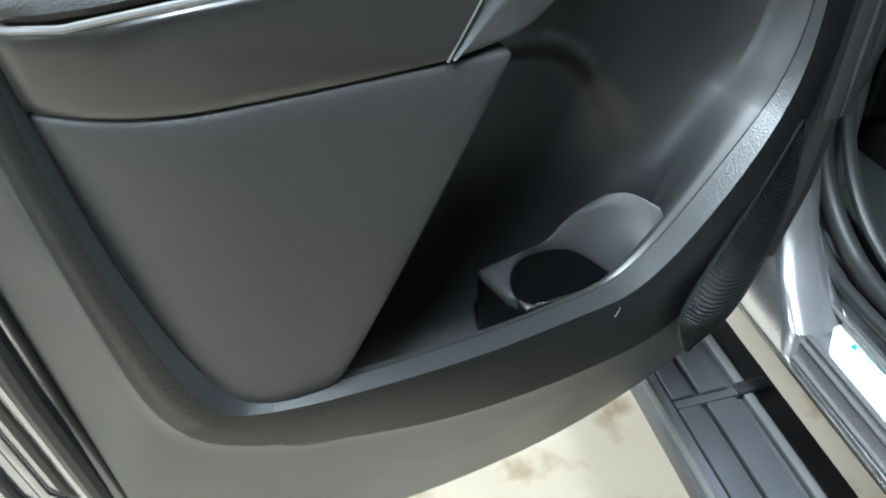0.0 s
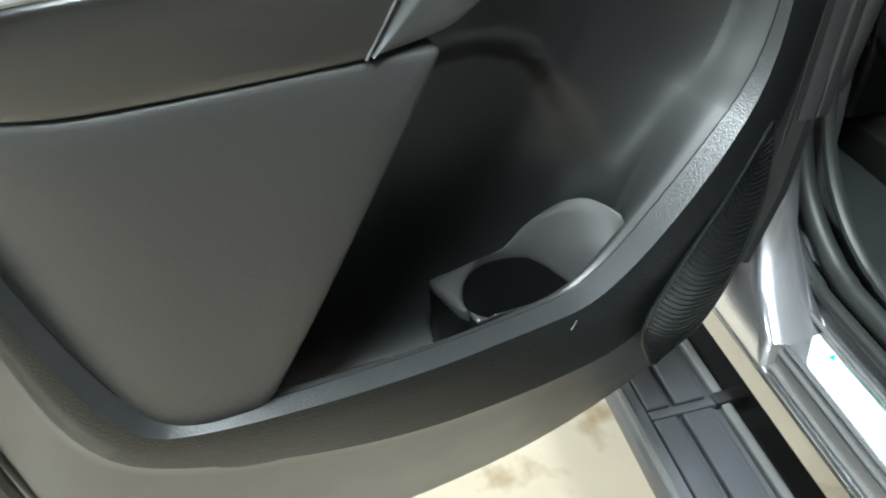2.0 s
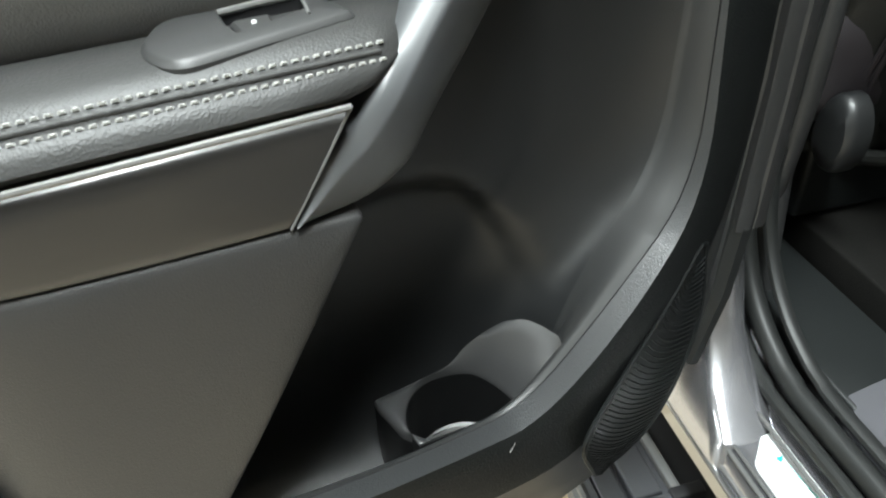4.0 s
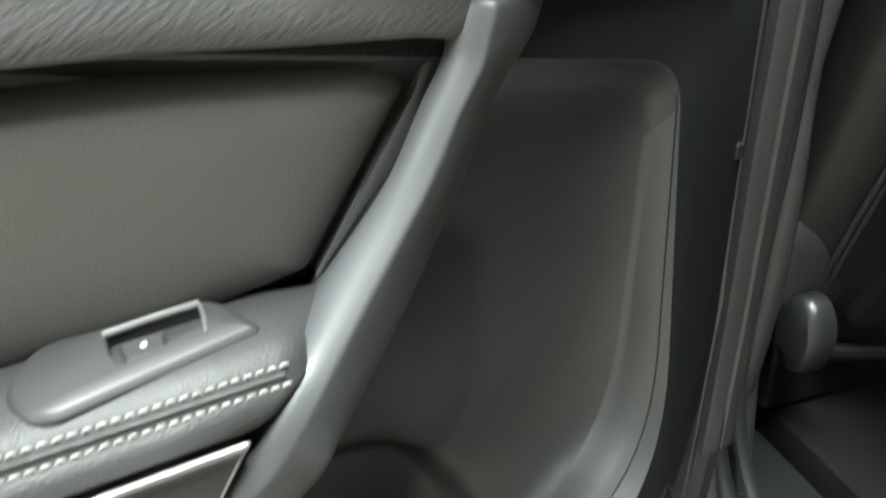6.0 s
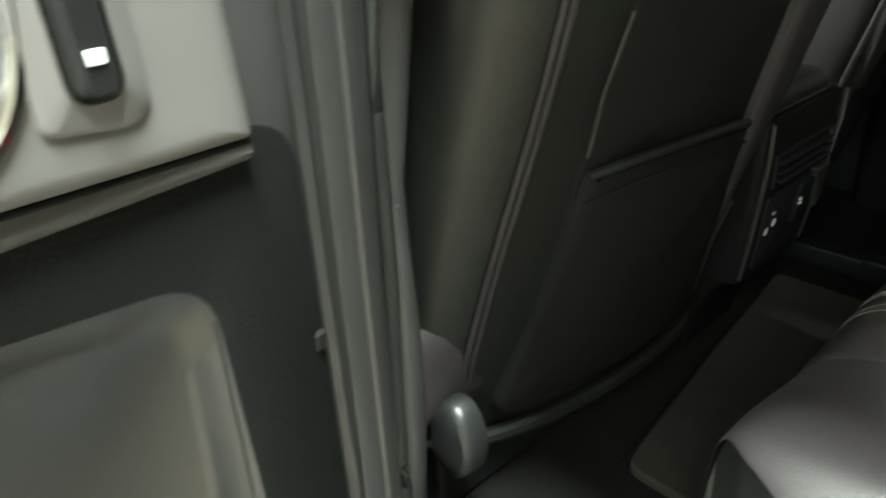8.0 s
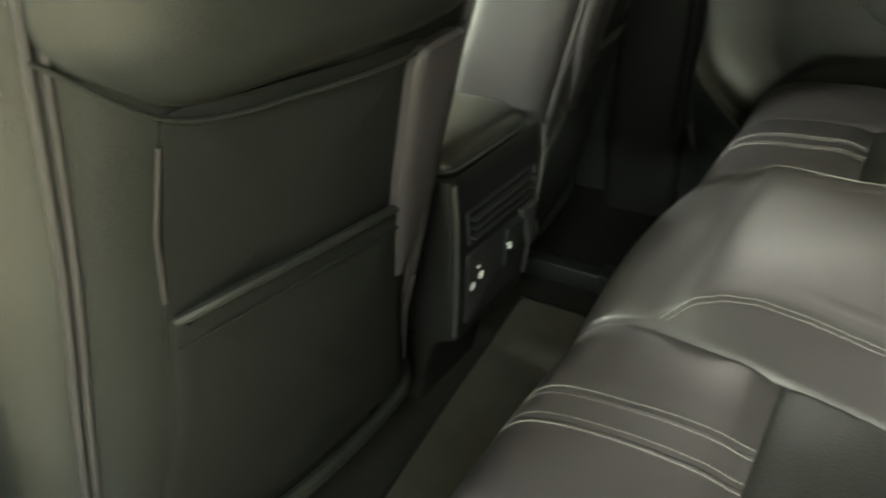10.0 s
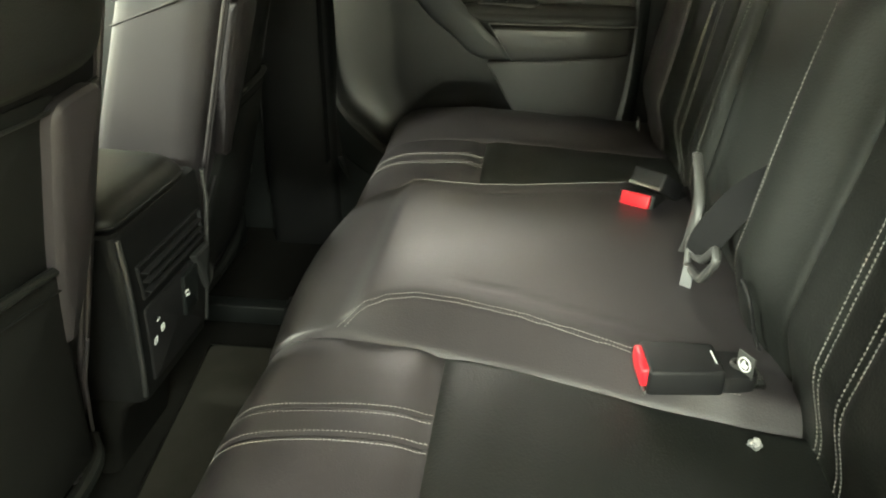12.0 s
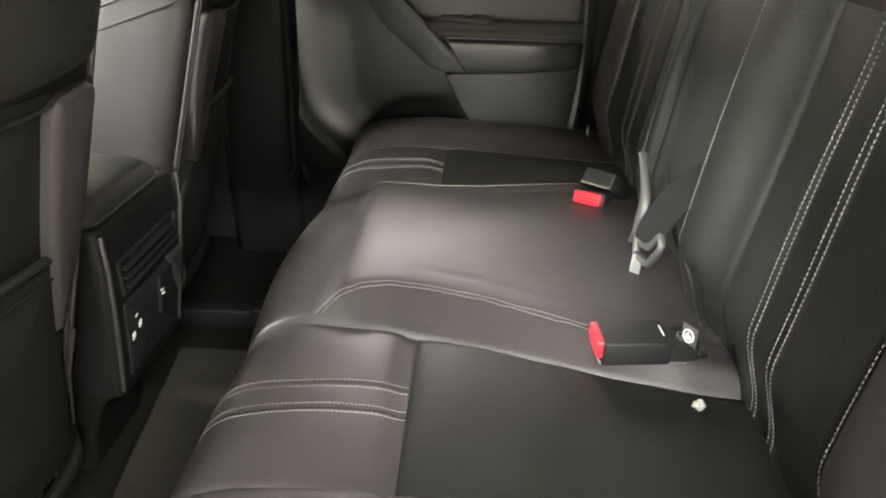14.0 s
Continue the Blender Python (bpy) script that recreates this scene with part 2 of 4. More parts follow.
def rbox(x0, x1, y0, y1, z0, z1, bev=0.005, seg=3, m=None, bm=None):
    own = bmesh.new()
    bmesh.ops.create_cube(own, size=1)
    for v in own.verts:
        v.co = Vector((x0 + (v.co.x + .5) * (x1 - x0), y0 + (v.co.y + .5) * (y1 - y0), z0 + (v.co.z + .5) * (z1 - z0)))
    if bev:
        bmesh.ops.bevel(own, geom=own.edges[:], offset=bev, segments=seg, profile=0.5, affect="EDGES")
    if m:
        bmesh.ops.transform(own, matrix=m, verts=own.verts[:])
    if bm:
        me = bpy.data.meshes.new("tmp")
        own.to_mesh(me)
        bm.from_mesh(me)
        bpy.data.meshes.remove(me)
        own.free()
        return bm
    return own


def patch(surf, a0, a1, b0, b1, na, nb, edge=0.012, depth=0.006, puff=0.0, skip=()):
    """A sewn panel on surf(a, b, lift): b0 and b1 are functions of a. Its borders sink into the seams."""
    bm = bmesh.new()
    rows = []
    for i in range(na + 1):
        a = a0 + (a1 - a0) * (0.5 - 0.5 * math.cos(math.pi * i / na) if na > 6 else i / na)
        lo, hi = b0(a), b1(a)
        row = []
        for j in range(nb + 1):
            b = lo + (hi - lo) * (0.5 - 0.5 * math.cos(math.pi * j / nb))
            ds = [d for d, s in ((a - a0, "a0"), (a1 - a, "a1"), (b - lo, "b0"), (hi - b, "b1")) if s not in skip]
            d = min(ds) if ds else 1
            f = 1 - min(1, d / edge)
            lift = -depth * f * f
            wa, wb = (a - a0) / (a1 - a0), (b - lo) / max(1e-6, hi - lo)
            lift += puff * math.sin(math.pi * min(1, max(0, wa))) ** 0.6 * math.sin(math.pi * min(1, max(0, wb))) ** 0.6
            row.append(bm.verts.new(surf(a, b, lift)))
        rows.append(row)
    for p, q in zip(rows, rows[1:]):
        for j in range(nb):
            bm.faces.new((p[j], p[j + 1], q[j + 1], q[j]))
    return bm


def stitches(lines, up, gap=0.0062, run=0.0042, r=0.0009):
    """Short raised threads along each line."""
    bm = bmesh.new()
    for line in lines:
        pts = [Vector(p) for p in line]
        acc = 0.0
        for a, b in zip(pts, pts[1:]):
            seg = b - a
            ln = seg.length
            if ln < 1e-6:
                continue
            d = seg / ln
            while acc < ln:
                p = a + d * acc
                e = p + d * run
                upv = Vector(up(p)) if callable(up) else Vector(up)
                s = d.cross(upv).normalized() * r
                h = upv.normalized() * r
                q = [p - s * .6 - h, p + s * .6 - h, e + s * .6 - h, e - s * .6 - h, p + d * run * .22 + s * .8 + h * .3, e - d * run * .22 + s * .8 + h * .3, e - d * run * .22 - s * .8 + h * .3, p + d * run * .22 - s * .8 + h * .3, p + d * run * .3 + h, e - d * run * .3 + h]
                v = [bm.verts.new(x) for x in q]
                for f in ((0, 1, 4, 7), (1, 2, 5, 4), (2, 3, 6, 5), (3, 0, 7, 6), (4, 5, 9, 8), (6, 7, 8, 9), (7, 4, 8), (5, 6, 9)):
                    bm.faces.new([v[i] for i in f])
                acc += gap
            acc -= ln
    return bm


# ---- the hall and the car's shell ----
part("ground", rbox(-14, 14, -14, 14, -0.2, 0, 0), CONCRETE)["kind"] = "structure"
# unseen ceiling and walls; the pale walls are there to bounce light
bm = rbox(-14, 14, -14, 14, 3.6, 3.8, 0)
tagged(part("ceiling", bm, WALL), kind="structure")
for nm, q in (("wall_north", (-14, 14, 8, 8.2)), ("wall_south", (-14, 14, -8.2, -8)), ("wall_west", (-8.2, -8, -8, 8)), ("wall_east", (8, 8.2, -8, 8))):
    tagged(part(nm, rbox(*q, 0, 3.6, 0), PALE_WALL if nm != "wall_south" else WALL), kind="structure")


def body_shell():
    car = thing("car_body", "silver double-cab pickup body with its rear door opening", "car")
    # sill: painted step, pinch strips and rocker face, carried along the opening
    sec = [(-0.780, 0.582), (-0.866, 0.590), (-0.872, 0.602), (-0.862, 0.607), (-0.856, 0.625), (-0.845, 0.634), (-0.800, 0.640), (-0.790, 0.652), (-0.765, 0.662), (-0.70, 0.664), (-0.60, 0.66), (-0.60, 0.58), (-0.70, 0.578)]
    bm = loft([[Vector((x, y, z)) for x, z in sec] for y in (-1.25, -0.6, -0.2, 0.05, 0.14, 0.2, 0.26, 1.3)], True, True)
    part("sill", bm, PAINT, car, "silver painted door sill")
    # painted foot of the pillar, sweeping up from the sill
    # its depth forward to y 0.56 is unseen, made to shade the seat side
    loops = []
    for z, x0, x1, y0, y1 in ((0.60, -0.872, -0.77, 0.03, 0.56), (0.635, -0.866, -0.775, 0.045, 0.56), (0.665, -0.852, -0.772, 0.10, 0.56), (0.71, -0.835, -0.765, 0.155, 0.56), (0.78, -0.818, -0.755, 0.195, 0.56), (0.88, -0.806, -0.745, 0.222, 0.56), (1.0, -0.80, -0.74, 0.235, 0.56), (1.35, -0.795, -0.735, 0.245, 0.56), (1.75, -0.72, -0.66, 0.25, 0.56)):
        loops.append(rloop([(x0, y0 + .02, z), (x1 - .02, y0, z), (x1, y1, z), (x0, y1, z)], 0.018, 4, 2))
    part("pillar_foot", loft(loops, True, True), PAINT, car)
    for x, z, w in ((-0.8700, 0.604, 0.004), (-0.8615, 0.609, 0.0032), (-0.8540, 0.628, 0.003), (-0.8480, 0.634, 0.0022)):
        bm = sweep([(x, -1.25, z), (x, -.3, z), (x, .05, z), (x, .20, z)], ring(w, 8, .7))
        part("pinch_strip", bm, GREY_RUBBER if w != 0.004 else STEEL, car)
    # roof and rail are out of view, widened to cut off the overhead lamp
    part("roof", rbox(-0.73, 0.73, -0.85, 0.86, 1.74, 1.79, .02), PAINT, car)
    part("headliner", rbox(-0.71, 0.71, -0.80, 0.84, 1.715, 1.738, .004), LINER, car)
    part("roof_rail", rbox(-0.785, -0.69, -0.86, 0.88, 1.662, 1.745, .02), PAINT, car, "unseen silver roof rail that keeps lamp light off the near seat")
    part("rear_bulkhead", rbox(-0.74, 0.74, -0.86, -0.80, 0.5, 1.36, .01), CARPET, car)
    part("rear_quarter_panel", rbox(-0.86, -0.74, -1.3, -0.86, 0.62, 1.40, .03), PAINT, car)
    part("floor_pan", rbox(-0.62, 0.80, -0.82, 1.1, 0.66, 0.735, .005), CARPET, car, "dark carpeted cabin floor")
    part("side_wall", rbox(0.80, 0.86, -1.0, 1.5, 0.55, 1.38, .01), PAINT, car)
    # unseen, added to keep front-side lamps from shining into the cabin
    part("front_door_panel", rbox(-0.86, -0.80, 0.42, 1.5, 0.55, 1.36, .01), PAINT, car)
    # added dark panel that hides the silver wall past the far pillar
    part("front_door_trim", rbox(0.735, 0.797, 0.31, 1.4, 0.66, 1.38, .02), DEEP, car, "dark front door trim")
    part("roof_pillar", rbox(0.66, 0.76, 0.20, 0.32, 1.36, 1.74, .02), SMOOTH, car)
    part("roof_pillar", rbox(0.62, 0.76, -0.84, -0.70, 1.36, 1.74, .02), SMOOTH, car)
    part("roof_pillar", rbox(-0.76, -0.62, -0.84, -0.70, 1.30, 1.74, .02), SMOOTH, car)
    part("dashboard", rbox(-0.74, 0.74, 1.15, 1.45, 0.7, 1.20, .04), DEEP, car)
    return car


body_shell()


def pillar_trim():
    t = thing("pillar_trim", "dark plastic trim and rubber seals along the centre pillar", "pillar trim")
    # trim faces of the pillar seen from behind
    loops = []
    for z in (0.66, 0.74, 0.84, 0.95, 1.05, 1.2, 1.35, 1.5, 1.72):
        b = 0.012 * math.exp(-((z - 1.05) / 0.12) ** 2)
        dx = lerp([(1.2, 0), (1.72, 0.08)], z)
        yb = lerp([(0.66, 0.235), (0.84, 0.262), (1.05, 0.270), (1.72, 0.27)], z)
        loops.append(rloop([(-0.742 + dx, yb + .005, z), (-0.70 + dx, yb - .015 - b, z), (-0.675 + dx, yb + .02, z), (-0.675 + dx, .36, z), (-0.742 + dx, .36, z)], 0.012, 4, 2))
    part("cover", loft(loops, True, True), SMOOTH, t)
    # soft belt guide bulge low on the pillar
    loops = []
    for i in range(13):
        z = 0.80 + i * 0.032
        b = math.sin(math.pi * i / 12) ** 0.6
        loops.append([Vector((-0.712 + math.cos(a) * (0.006 + 0.012 * b), 0.258 + math.sin(a) * (0.006 + 0.016 * b), z)) for a in [2 * math.pi * k / 14 for k in range(14)]])
    part("seal_bulge", loft(loops, True, True), SMOOTH, t)
    # door opening seals: up the pillar, round the foot, back along the sill
    def run(x, y, z0, zs, r=0.17):
        pts = [(x + 0.08, y, 1.72), (x + 0.02, y, 1.45), (x, y, 1.3), (x, y, 1.1), (x, y, zs + r + .05)]
        for i in range(1, 10):
            a = math.pi / 2 * i / 10
            pts.append((x - .02 * (i / 10), y - r * (1 - math.cos(a)), zs + r * (1 - math.sin(a))))
        pts += [(x - .022, y - r - .05, zs), (x - .022, -0.5, zs), (x - .022, -1.2, zs)]
        return curve(pts, 90)
    part("door_seal", tube(run(-0.748, 0.262, 0, 0.676, 0.20), 0.013, 12), RUBBER, t, "black rubber door seal")
    part("door_seal", tube(run(-0.768, 0.268, 0, 0.665, 0.19), 0.008, 10), RUBBER, t)
    part("seal_lip", tube(run(-0.728, 0.250, 0, 0.690, 0.21), 0.009, 10, 0.7), RUBBER, t)
    part("seal_edge", tube(run(-0.786, 0.262, 0, 0.650, 0.175), 0.0028, 8), GREY_RUBBER, t)
    # beaded cable end and clip beside the seat
    bm = bmesh.new()
    for i in range(5):
        m = Matrix.Translation((-0.662, 0.300, 0.86 + i * 0.013)) @ Matrix.Diagonal((1, 1, 0.8, 1))
        bmesh.ops.create_uvsphere(bm, u_segments=8, v_segments=6, radius=0.0055, matrix=m)
    part("beaded_boot", bm, RUBBER, t)
    return t


pillar_trim()


def scuff_plate():
    t = thing("scuff_plate", "grey ribbed plastic scuff plate on the inner sill", "scuff plate")
    part("sill_cover", rbox(-.735, -.56, .03, .46, .655, .688, .006), DEEP, t)
    part("plate", loft([[Vector((x, y, z)) for x, z in ((-0.735, .664), (-0.735, .684), (-0.725, .690), (-0.58, .738), (-0.57, .741), (-0.57, .68))] for y in (-.95, -.5, -.1, .03, .05)], True, True), SCUFF, t)
    for i in range(5):
        x = -0.705 + i * 0.026
        z = .690 + (x + .725) / .145 * .048
        part("groove_strip", rbox(x - .0045, x + .0045, -.9, -.005 - i * .004, z - .004, z + .0025, .001), RUBBER, t)


scuff_plate()


def sill_sticker():
    t = thing("sill_sticker", "white film label with green printed arrows on the silver sill", "sticker")
    def pl(x, y, h):
        return Vector((x, y, 0.6345 + (x + .845) / .045 * .006 + h))
    part("film", pillow([(-.843, .030), (-.803, .074), (-.797, .062), (-.797, -.42), (-.846, -.42)], .008, [(0, -.0005), (0.0005, .0012)], pl), WHITE, t)
    part("arrow", pillow([(-.8025, .072), (-.7995, .070), (-.8025, .066)], .0004, [(0, .001), (.0002, .002)], pl, k=1, mid=1), GREEN, t)
    part("arrow", pillow([(-.818, .030), (-.809, .030), (-.816, .022)], .0004, [(0, .001), (.0002, .002)], pl, k=1, mid=1), GREEN, t)
    part("printed_line", pillow([(-.8125, .028), (-.8118, .028), (-.800, -.1), (-.8007, -.1)], .0001, [(0, .001), (.0001, .0018)], pl, k=1, mid=1), GREEN, t)


sill_sticker()


def running_board():
    t = thing("running_board", "grey ribbed plastic side step with black brackets", "side step")
    part("board", loft([[Vector((x, y, z)) for x, z in ((-.992, .455), (-.994, .485), (-.986, .494), (-.969, .497), (-.966, .487), (-.862, .487), (-.860, .484), (-.860, .45))] for y in (-1.5, -.5, 0, .5, 1.4)], True, True), STEP, t)
    for x0, x1, m in ((-.966, -.935, STEP), (-.927, -.887, STEP), (-.875, -.862, GREY_RUBBER)):
        for y0, y1 in ((.108, 1.3), (-.62, .092)):
            part("tread_rib", rbox(x0, x1, y0, y1, .484, .4985, .003), m, t)
    part("cross_rib", rbox(-.966, -.864, .094, .106, .484, .4965, .002), STEP, t)
    part("inner_channel", rbox(-.8615, -.822, -1.4, 1.3, .44, .490, .004), BLACK, t)
    for y in (.10, -.75):
        part("bracket", rbox(-.880, -.835, y - .008, y + .010, .455, .5005, .003), BLACK, t)
    for y in (-.95, .85):
        part("mount", rbox(-.90, -.66, y, y + .05, .455, .582, .004), BLACK, t)
    part("edge_strip", sweep([(-.984, -1.5, .4925), (-.984, 0, .4925), (-.984, 1.4, .4925)], ring(.006, 8)), GREY_RUBBER, t)


running_board()


# ---- doors ----
def build_door(name, label, at, turn, D, near):
    door = thing(name, label, "car door", at, turn, "rear doors")

    def L(rows):
        return [D(*p) for p in rloop(rows, [.03, .12, .07, .10, .12, .10, .06, .08, .07, .03], 6, 5)]

    steps = [
        [(.815, 1.46, -.05), (.815, 1.05, -.05), (.815, .62, -.05), (.67, .545, -.05), (.50, .535, -.05), (.33, .553, -.05), (.16, .60, -.05), (.075, .74, -.05), (.035, .95, -.05), (.012, 1.46, -.05)],
        [(.800, 1.46, .030), (.800, 1.05, .035), (.800, .62, .035), (.67, .540, .035), (.50, .530, .05), (.33, .548, .06), (.17, .605, .06), (.085, .74, .055), (.045, .95, .025), (.020, 1.46, .02)],
        [(.790, 1.45, .044), (.785, 1.05, .050), (.785, .66, .052), (.66, .575, .055), (.50, .560, .065), (.335, .578, .075), (.190, .635, .075), (.100, .76, .062), (.056, .95, .010), (.050, 1.45, .008)],
        [(.765, 1.40, .040), (.756, 1.05, .066), (.745, .80, .075), (.66, .740, .080), (.53, .715, .095), (.41, .712, .112), (.262, .700, .116), (.118, .815, .076), (.066, .97, .041), (.072, 1.36, .036)],
        [(.755, 1.375, .036), (.750, 1.05, .084), (.733, .835, .098), (.66, .787, .105), (.53, .757, .122), (.41, .757, .132), (.290, .765, .132), (.140, .862, .082), (.076, .975, .050), (.080, 1.32, .043)],
        [(.742, 1.350, .030), (.741, 1.05, .103), (.715, .860, .118), (.652, .838, .126), (.52, .826, .139), (.41, .826, .141), (.333, .828, .138), (.228, .900, .122), (.151, .975, .092), (.139, 1.268, .052)],
        [(.732, 1.345, .028), (.733, 1.05, .105), (.703, .873, .122), (.648, .853, .128), (.51, .842, .137), (.413, .841, .137), (.343, .838, .134), (.247, .912, .122), (.167, .982, .094), (.1540, 1.2600, .0508)],
        [(.727, 1.340, .026), (.727, 1.05, .098), (.692, .880, .112), (.644, .856, .116), (.50, .840, .116), (.415, .837, .115), (.347, .838, .113), (.255, .914, .102), (.174, .985, .086), (.1555, 1.2590, .0505)],
        [(.723, 1.336, .022), (.723, 1.05, .075), (.686, .870, .104), (.638, .848, .108), (.50, .830, .108), (.415, .827, .107), (.350, .835, .104), (.262, .915, .092), (.179, .988, .074), (.160, 1.252, .047)],
        [(.720, 1.332, .018), (.718, 1.05, .050), (.680, .800, .100), (.630, .765, .104), (.50, .755, .106), (.352, .748, .104), (.325, .800, .085), (.268, .916, .070), (.185, .993, .056), (.166, 1.242, .041)],
        [(.714, 1.330, .010), (.712, 1.05, .014), (.672, .796, .016), (.622, .757, .014), (.50, .748, .012), (.345, .745, .012), (.318, .820, .020), (.264, .925, .028), (.203, 1.002, .027), (.192, 1.222, .029)],
    ]
    loops = [L(s) for s in steps]
    part("door_shell", loft(loops[:2], True, False), PAINT, door, "silver painted outer skin")
    drop = D(0, 0, .002) - D(0, 0, 0)
    foot = [p - drop for p in loops[4]]
    part("lower_trim", loft(loops[1:4] + [foot]), SMOOTH, door)
    part("grained_band", loft([foot] + loops[4:7]), TRIM, door, "grained black band round the map pocket", sharp=50)
    if near:
        part("edge_seal", sweep([D(.024, 1.44, .026), D(.022, 1.2, .026), D(.020, 1.0, .028), D(.028, .86, .034)], [(-.021, -.006), (.021, -.006), (.021, .003), (.016, .006), (.004, .0065), (.001, .004), (-.002, .0065), (-.016, .006), (-.021, .003)], up=D(0, 0, 1) - D(0, 0, 0)), SMOOTH, door, "grey rubber seal along the door's hinge edge")
    fl = L([(u + (.44 - u) * .35, v + (1.05 - v) * .35, .013) for u, v, w in steps[10]])
    cols = []
    for i in range(len(fl)):
        head = curve([loops[7][i], loops[8][i], loops[9][i]], 9)
        a, m, z = loops[9][i], loops[10][i], fl[i]
        cols.append(head + [a * (1 - t) ** 2 + m * 2 * t * (1 - t) + z * t * t for t in [k / 16 for k in range(1, 17)]])
    # rings across the back of the pocket, hollowed where a bottle stands
    mid_p = sum(fl, Vector()) / len(fl)
    for c, z in zip(cols, fl):
        c += [z.lerp(mid_p, k / 22) for k in range(1, 22)]
    ax_u, ax_v, ax_w, org = D(1, 0, 0) - D(0, 0, 0), D(0, 1, 0) - D(0, 0, 0), D(0, 0, 1) - D(0, 0, 0), D(0, 0, 0)

    def hollow(p):
        q = p - org
        u, v, w = q.dot(ax_u) / ax_u.length_squared, q.dot(ax_v) / ax_v.length_squared, q.dot(ax_w) / ax_w.length_squared
        top = lerp([(.25, .845), (.283, .903), (.315, .957), (.335, .988), (.355, 1.007), (.38, 1.017), (.413, 1.021), (.46, 1.018)], u)
        side = 1 - ((u - .365) / .115) ** 2
        if side <= 0 or w > .060:
            return p
        d = .013 * side ** .6 * smoothstep(top + .004, top - .020, v) * smoothstep(.060, .030, w)
        return p - ax_w * d
    cols = [c[:9] + [hollow(p) for p in c[9:]] for c in cols]
    fine = [[c[j] for c in cols] for j in range(len(cols[0]))]
    part("pocket_rim", loft(loops[6:8]), RIM, door, "grained pocket rim, lightened as if catching light")
    seam = [D(*p) for p in rloop(steps[7], [.03, .12, .07, .10, .12, .10, .06, .08, .07, .03], 6, 5) if p[1] < 1.245]
    part("rim_seam", tube(seam, .0006, 6, up=D(.02, .01, 1) - D(0, 0, 0)), WELL, door)
    # same moulding as the recess panel, painted lighter where light falls on it
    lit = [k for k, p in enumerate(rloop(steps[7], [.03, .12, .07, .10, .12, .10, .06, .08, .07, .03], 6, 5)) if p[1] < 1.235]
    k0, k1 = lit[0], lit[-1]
    part("pocket_wall", loft([r[k0:k1 + 1] for r in fine[:10]], closed=False), POCKET, door, "map pocket wall in a lighter, as-if-lit grey", sharp=75)
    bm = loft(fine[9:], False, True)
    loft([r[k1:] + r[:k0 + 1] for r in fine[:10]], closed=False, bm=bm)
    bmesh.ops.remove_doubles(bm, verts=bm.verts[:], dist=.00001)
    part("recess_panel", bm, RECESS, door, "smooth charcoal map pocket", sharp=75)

    # cup holder with its curved wall, divider and round mat
    cu, cw, cr, n = .395, .094, .049, 72
    rim = [(.460, .842, .050), (.414, .840, .0465), (.385, .838, .0435), (.362, .862, .042), (.324, .894, .062), (.300, .881, .101), (.322, .850, .1072), (.352, .826, .1072), (.42, .826, .1072), (.449, .835, .092)]
    lip = [Vector(p) for p in rloop(rim, [.003, .02, .02, .03, .03, .012, .01, .02, .02, .003], 8, 6)]
    def seat_v(u, w):
        return .834 + .004 * smoothstep(.38, .43, u) - .012 * smoothstep(.37, .34, u)
    hole, edge = [], []
    for i in range(n):
        a = 2 * math.pi * i / n
        u, w = cu + cr * math.cos(a), cw + cr * math.sin(a)
        q = min(lip, key=lambda p: abs((math.atan2(p.z - cw, p.x - cu) - a + math.pi) % (2 * math.pi) - math.pi))
        if w > .1068:
            u, w = cu + (u - cu) * .98, .1068
        hole.append((u, seat_v(u, w), w))
        edge.append((q.x, q.y, max(q.z, w - .001) if w >= .1068 else q.z))
    rings = []
    for f, d in ((0, -.0035), (.0, -.0008), (.04, .0), (.25, .002), (.5, .003), (.75, .002), (.95, .0), (1.0, -.002), (1.02, -.006)):
        rings.append([D(h[0] + (e[0] - h[0]) * f, h[1] + (e[1] - h[1]) * f + d, h[2] + (e[2] - h[2]) * f) for h, e in zip(hole, edge)])
    # far insert, sides and well are near-black: shade put into their colour
    holder = part("cup_surround", loft(rings), CUP if near else WELL, door, "grey cup holder insert, near-black with painted shade on the far door", sharp=70)
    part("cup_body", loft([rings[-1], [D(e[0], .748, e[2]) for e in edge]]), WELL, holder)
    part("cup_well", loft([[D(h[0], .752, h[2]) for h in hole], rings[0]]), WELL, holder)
    disc = [[D(cu + r * math.cos(2 * math.pi * i / 40), v, min(.105, cw + r * math.sin(2 * math.pi * i / 40))) for i in range(40)] for r, v in ((.0485, .753), (.0475, .762), (.045, .7635), (.042, .762))]
    part("cup_mat", loft(disc, False, True), ARM, holder, "grey round mat in the cup holder")

    def P(u, v, h):
        return D(u, v, h - .036 * min(1, max(0, (u - .640) / .092)) ** 2.2)

    # padded lower insert
    padc = [(.7265, 1.0948), (.640, 1.0863), (.512, 1.0801), (.4655, 1.0776), (.475, 1.062), (.513, .998), (.552, .934), (.590, .876), (.612, .846), (.660, .843), (.700, .870), (.720, .965)]
    bm = pillow(padc, [.006, .05, .03, .01, .01, .03, .05, .03, .03, .03, .04, .06], [(0, .05), (0, .114), (.0006, .1170), (.0018, .1188)], P, [(.03, .1203), (.08, .1213), (.16, .1221), (.3, .1228), (.5, .1231), (.65, .1232), (.85, .1232)])
    part("lower_pad", bm, PAD, door)

    # dark gloss panel below the armrest, with a bright upper edge and seam
    rows = []
    for i in range(25):
        f = i / 24
        lo = Vector((.726 - f * .214, 1.0950 - .0250 * f + .0105 * f * f))
        hi = Vector((.728 - f * .258, 1.141 + .002 * f))
        row = []
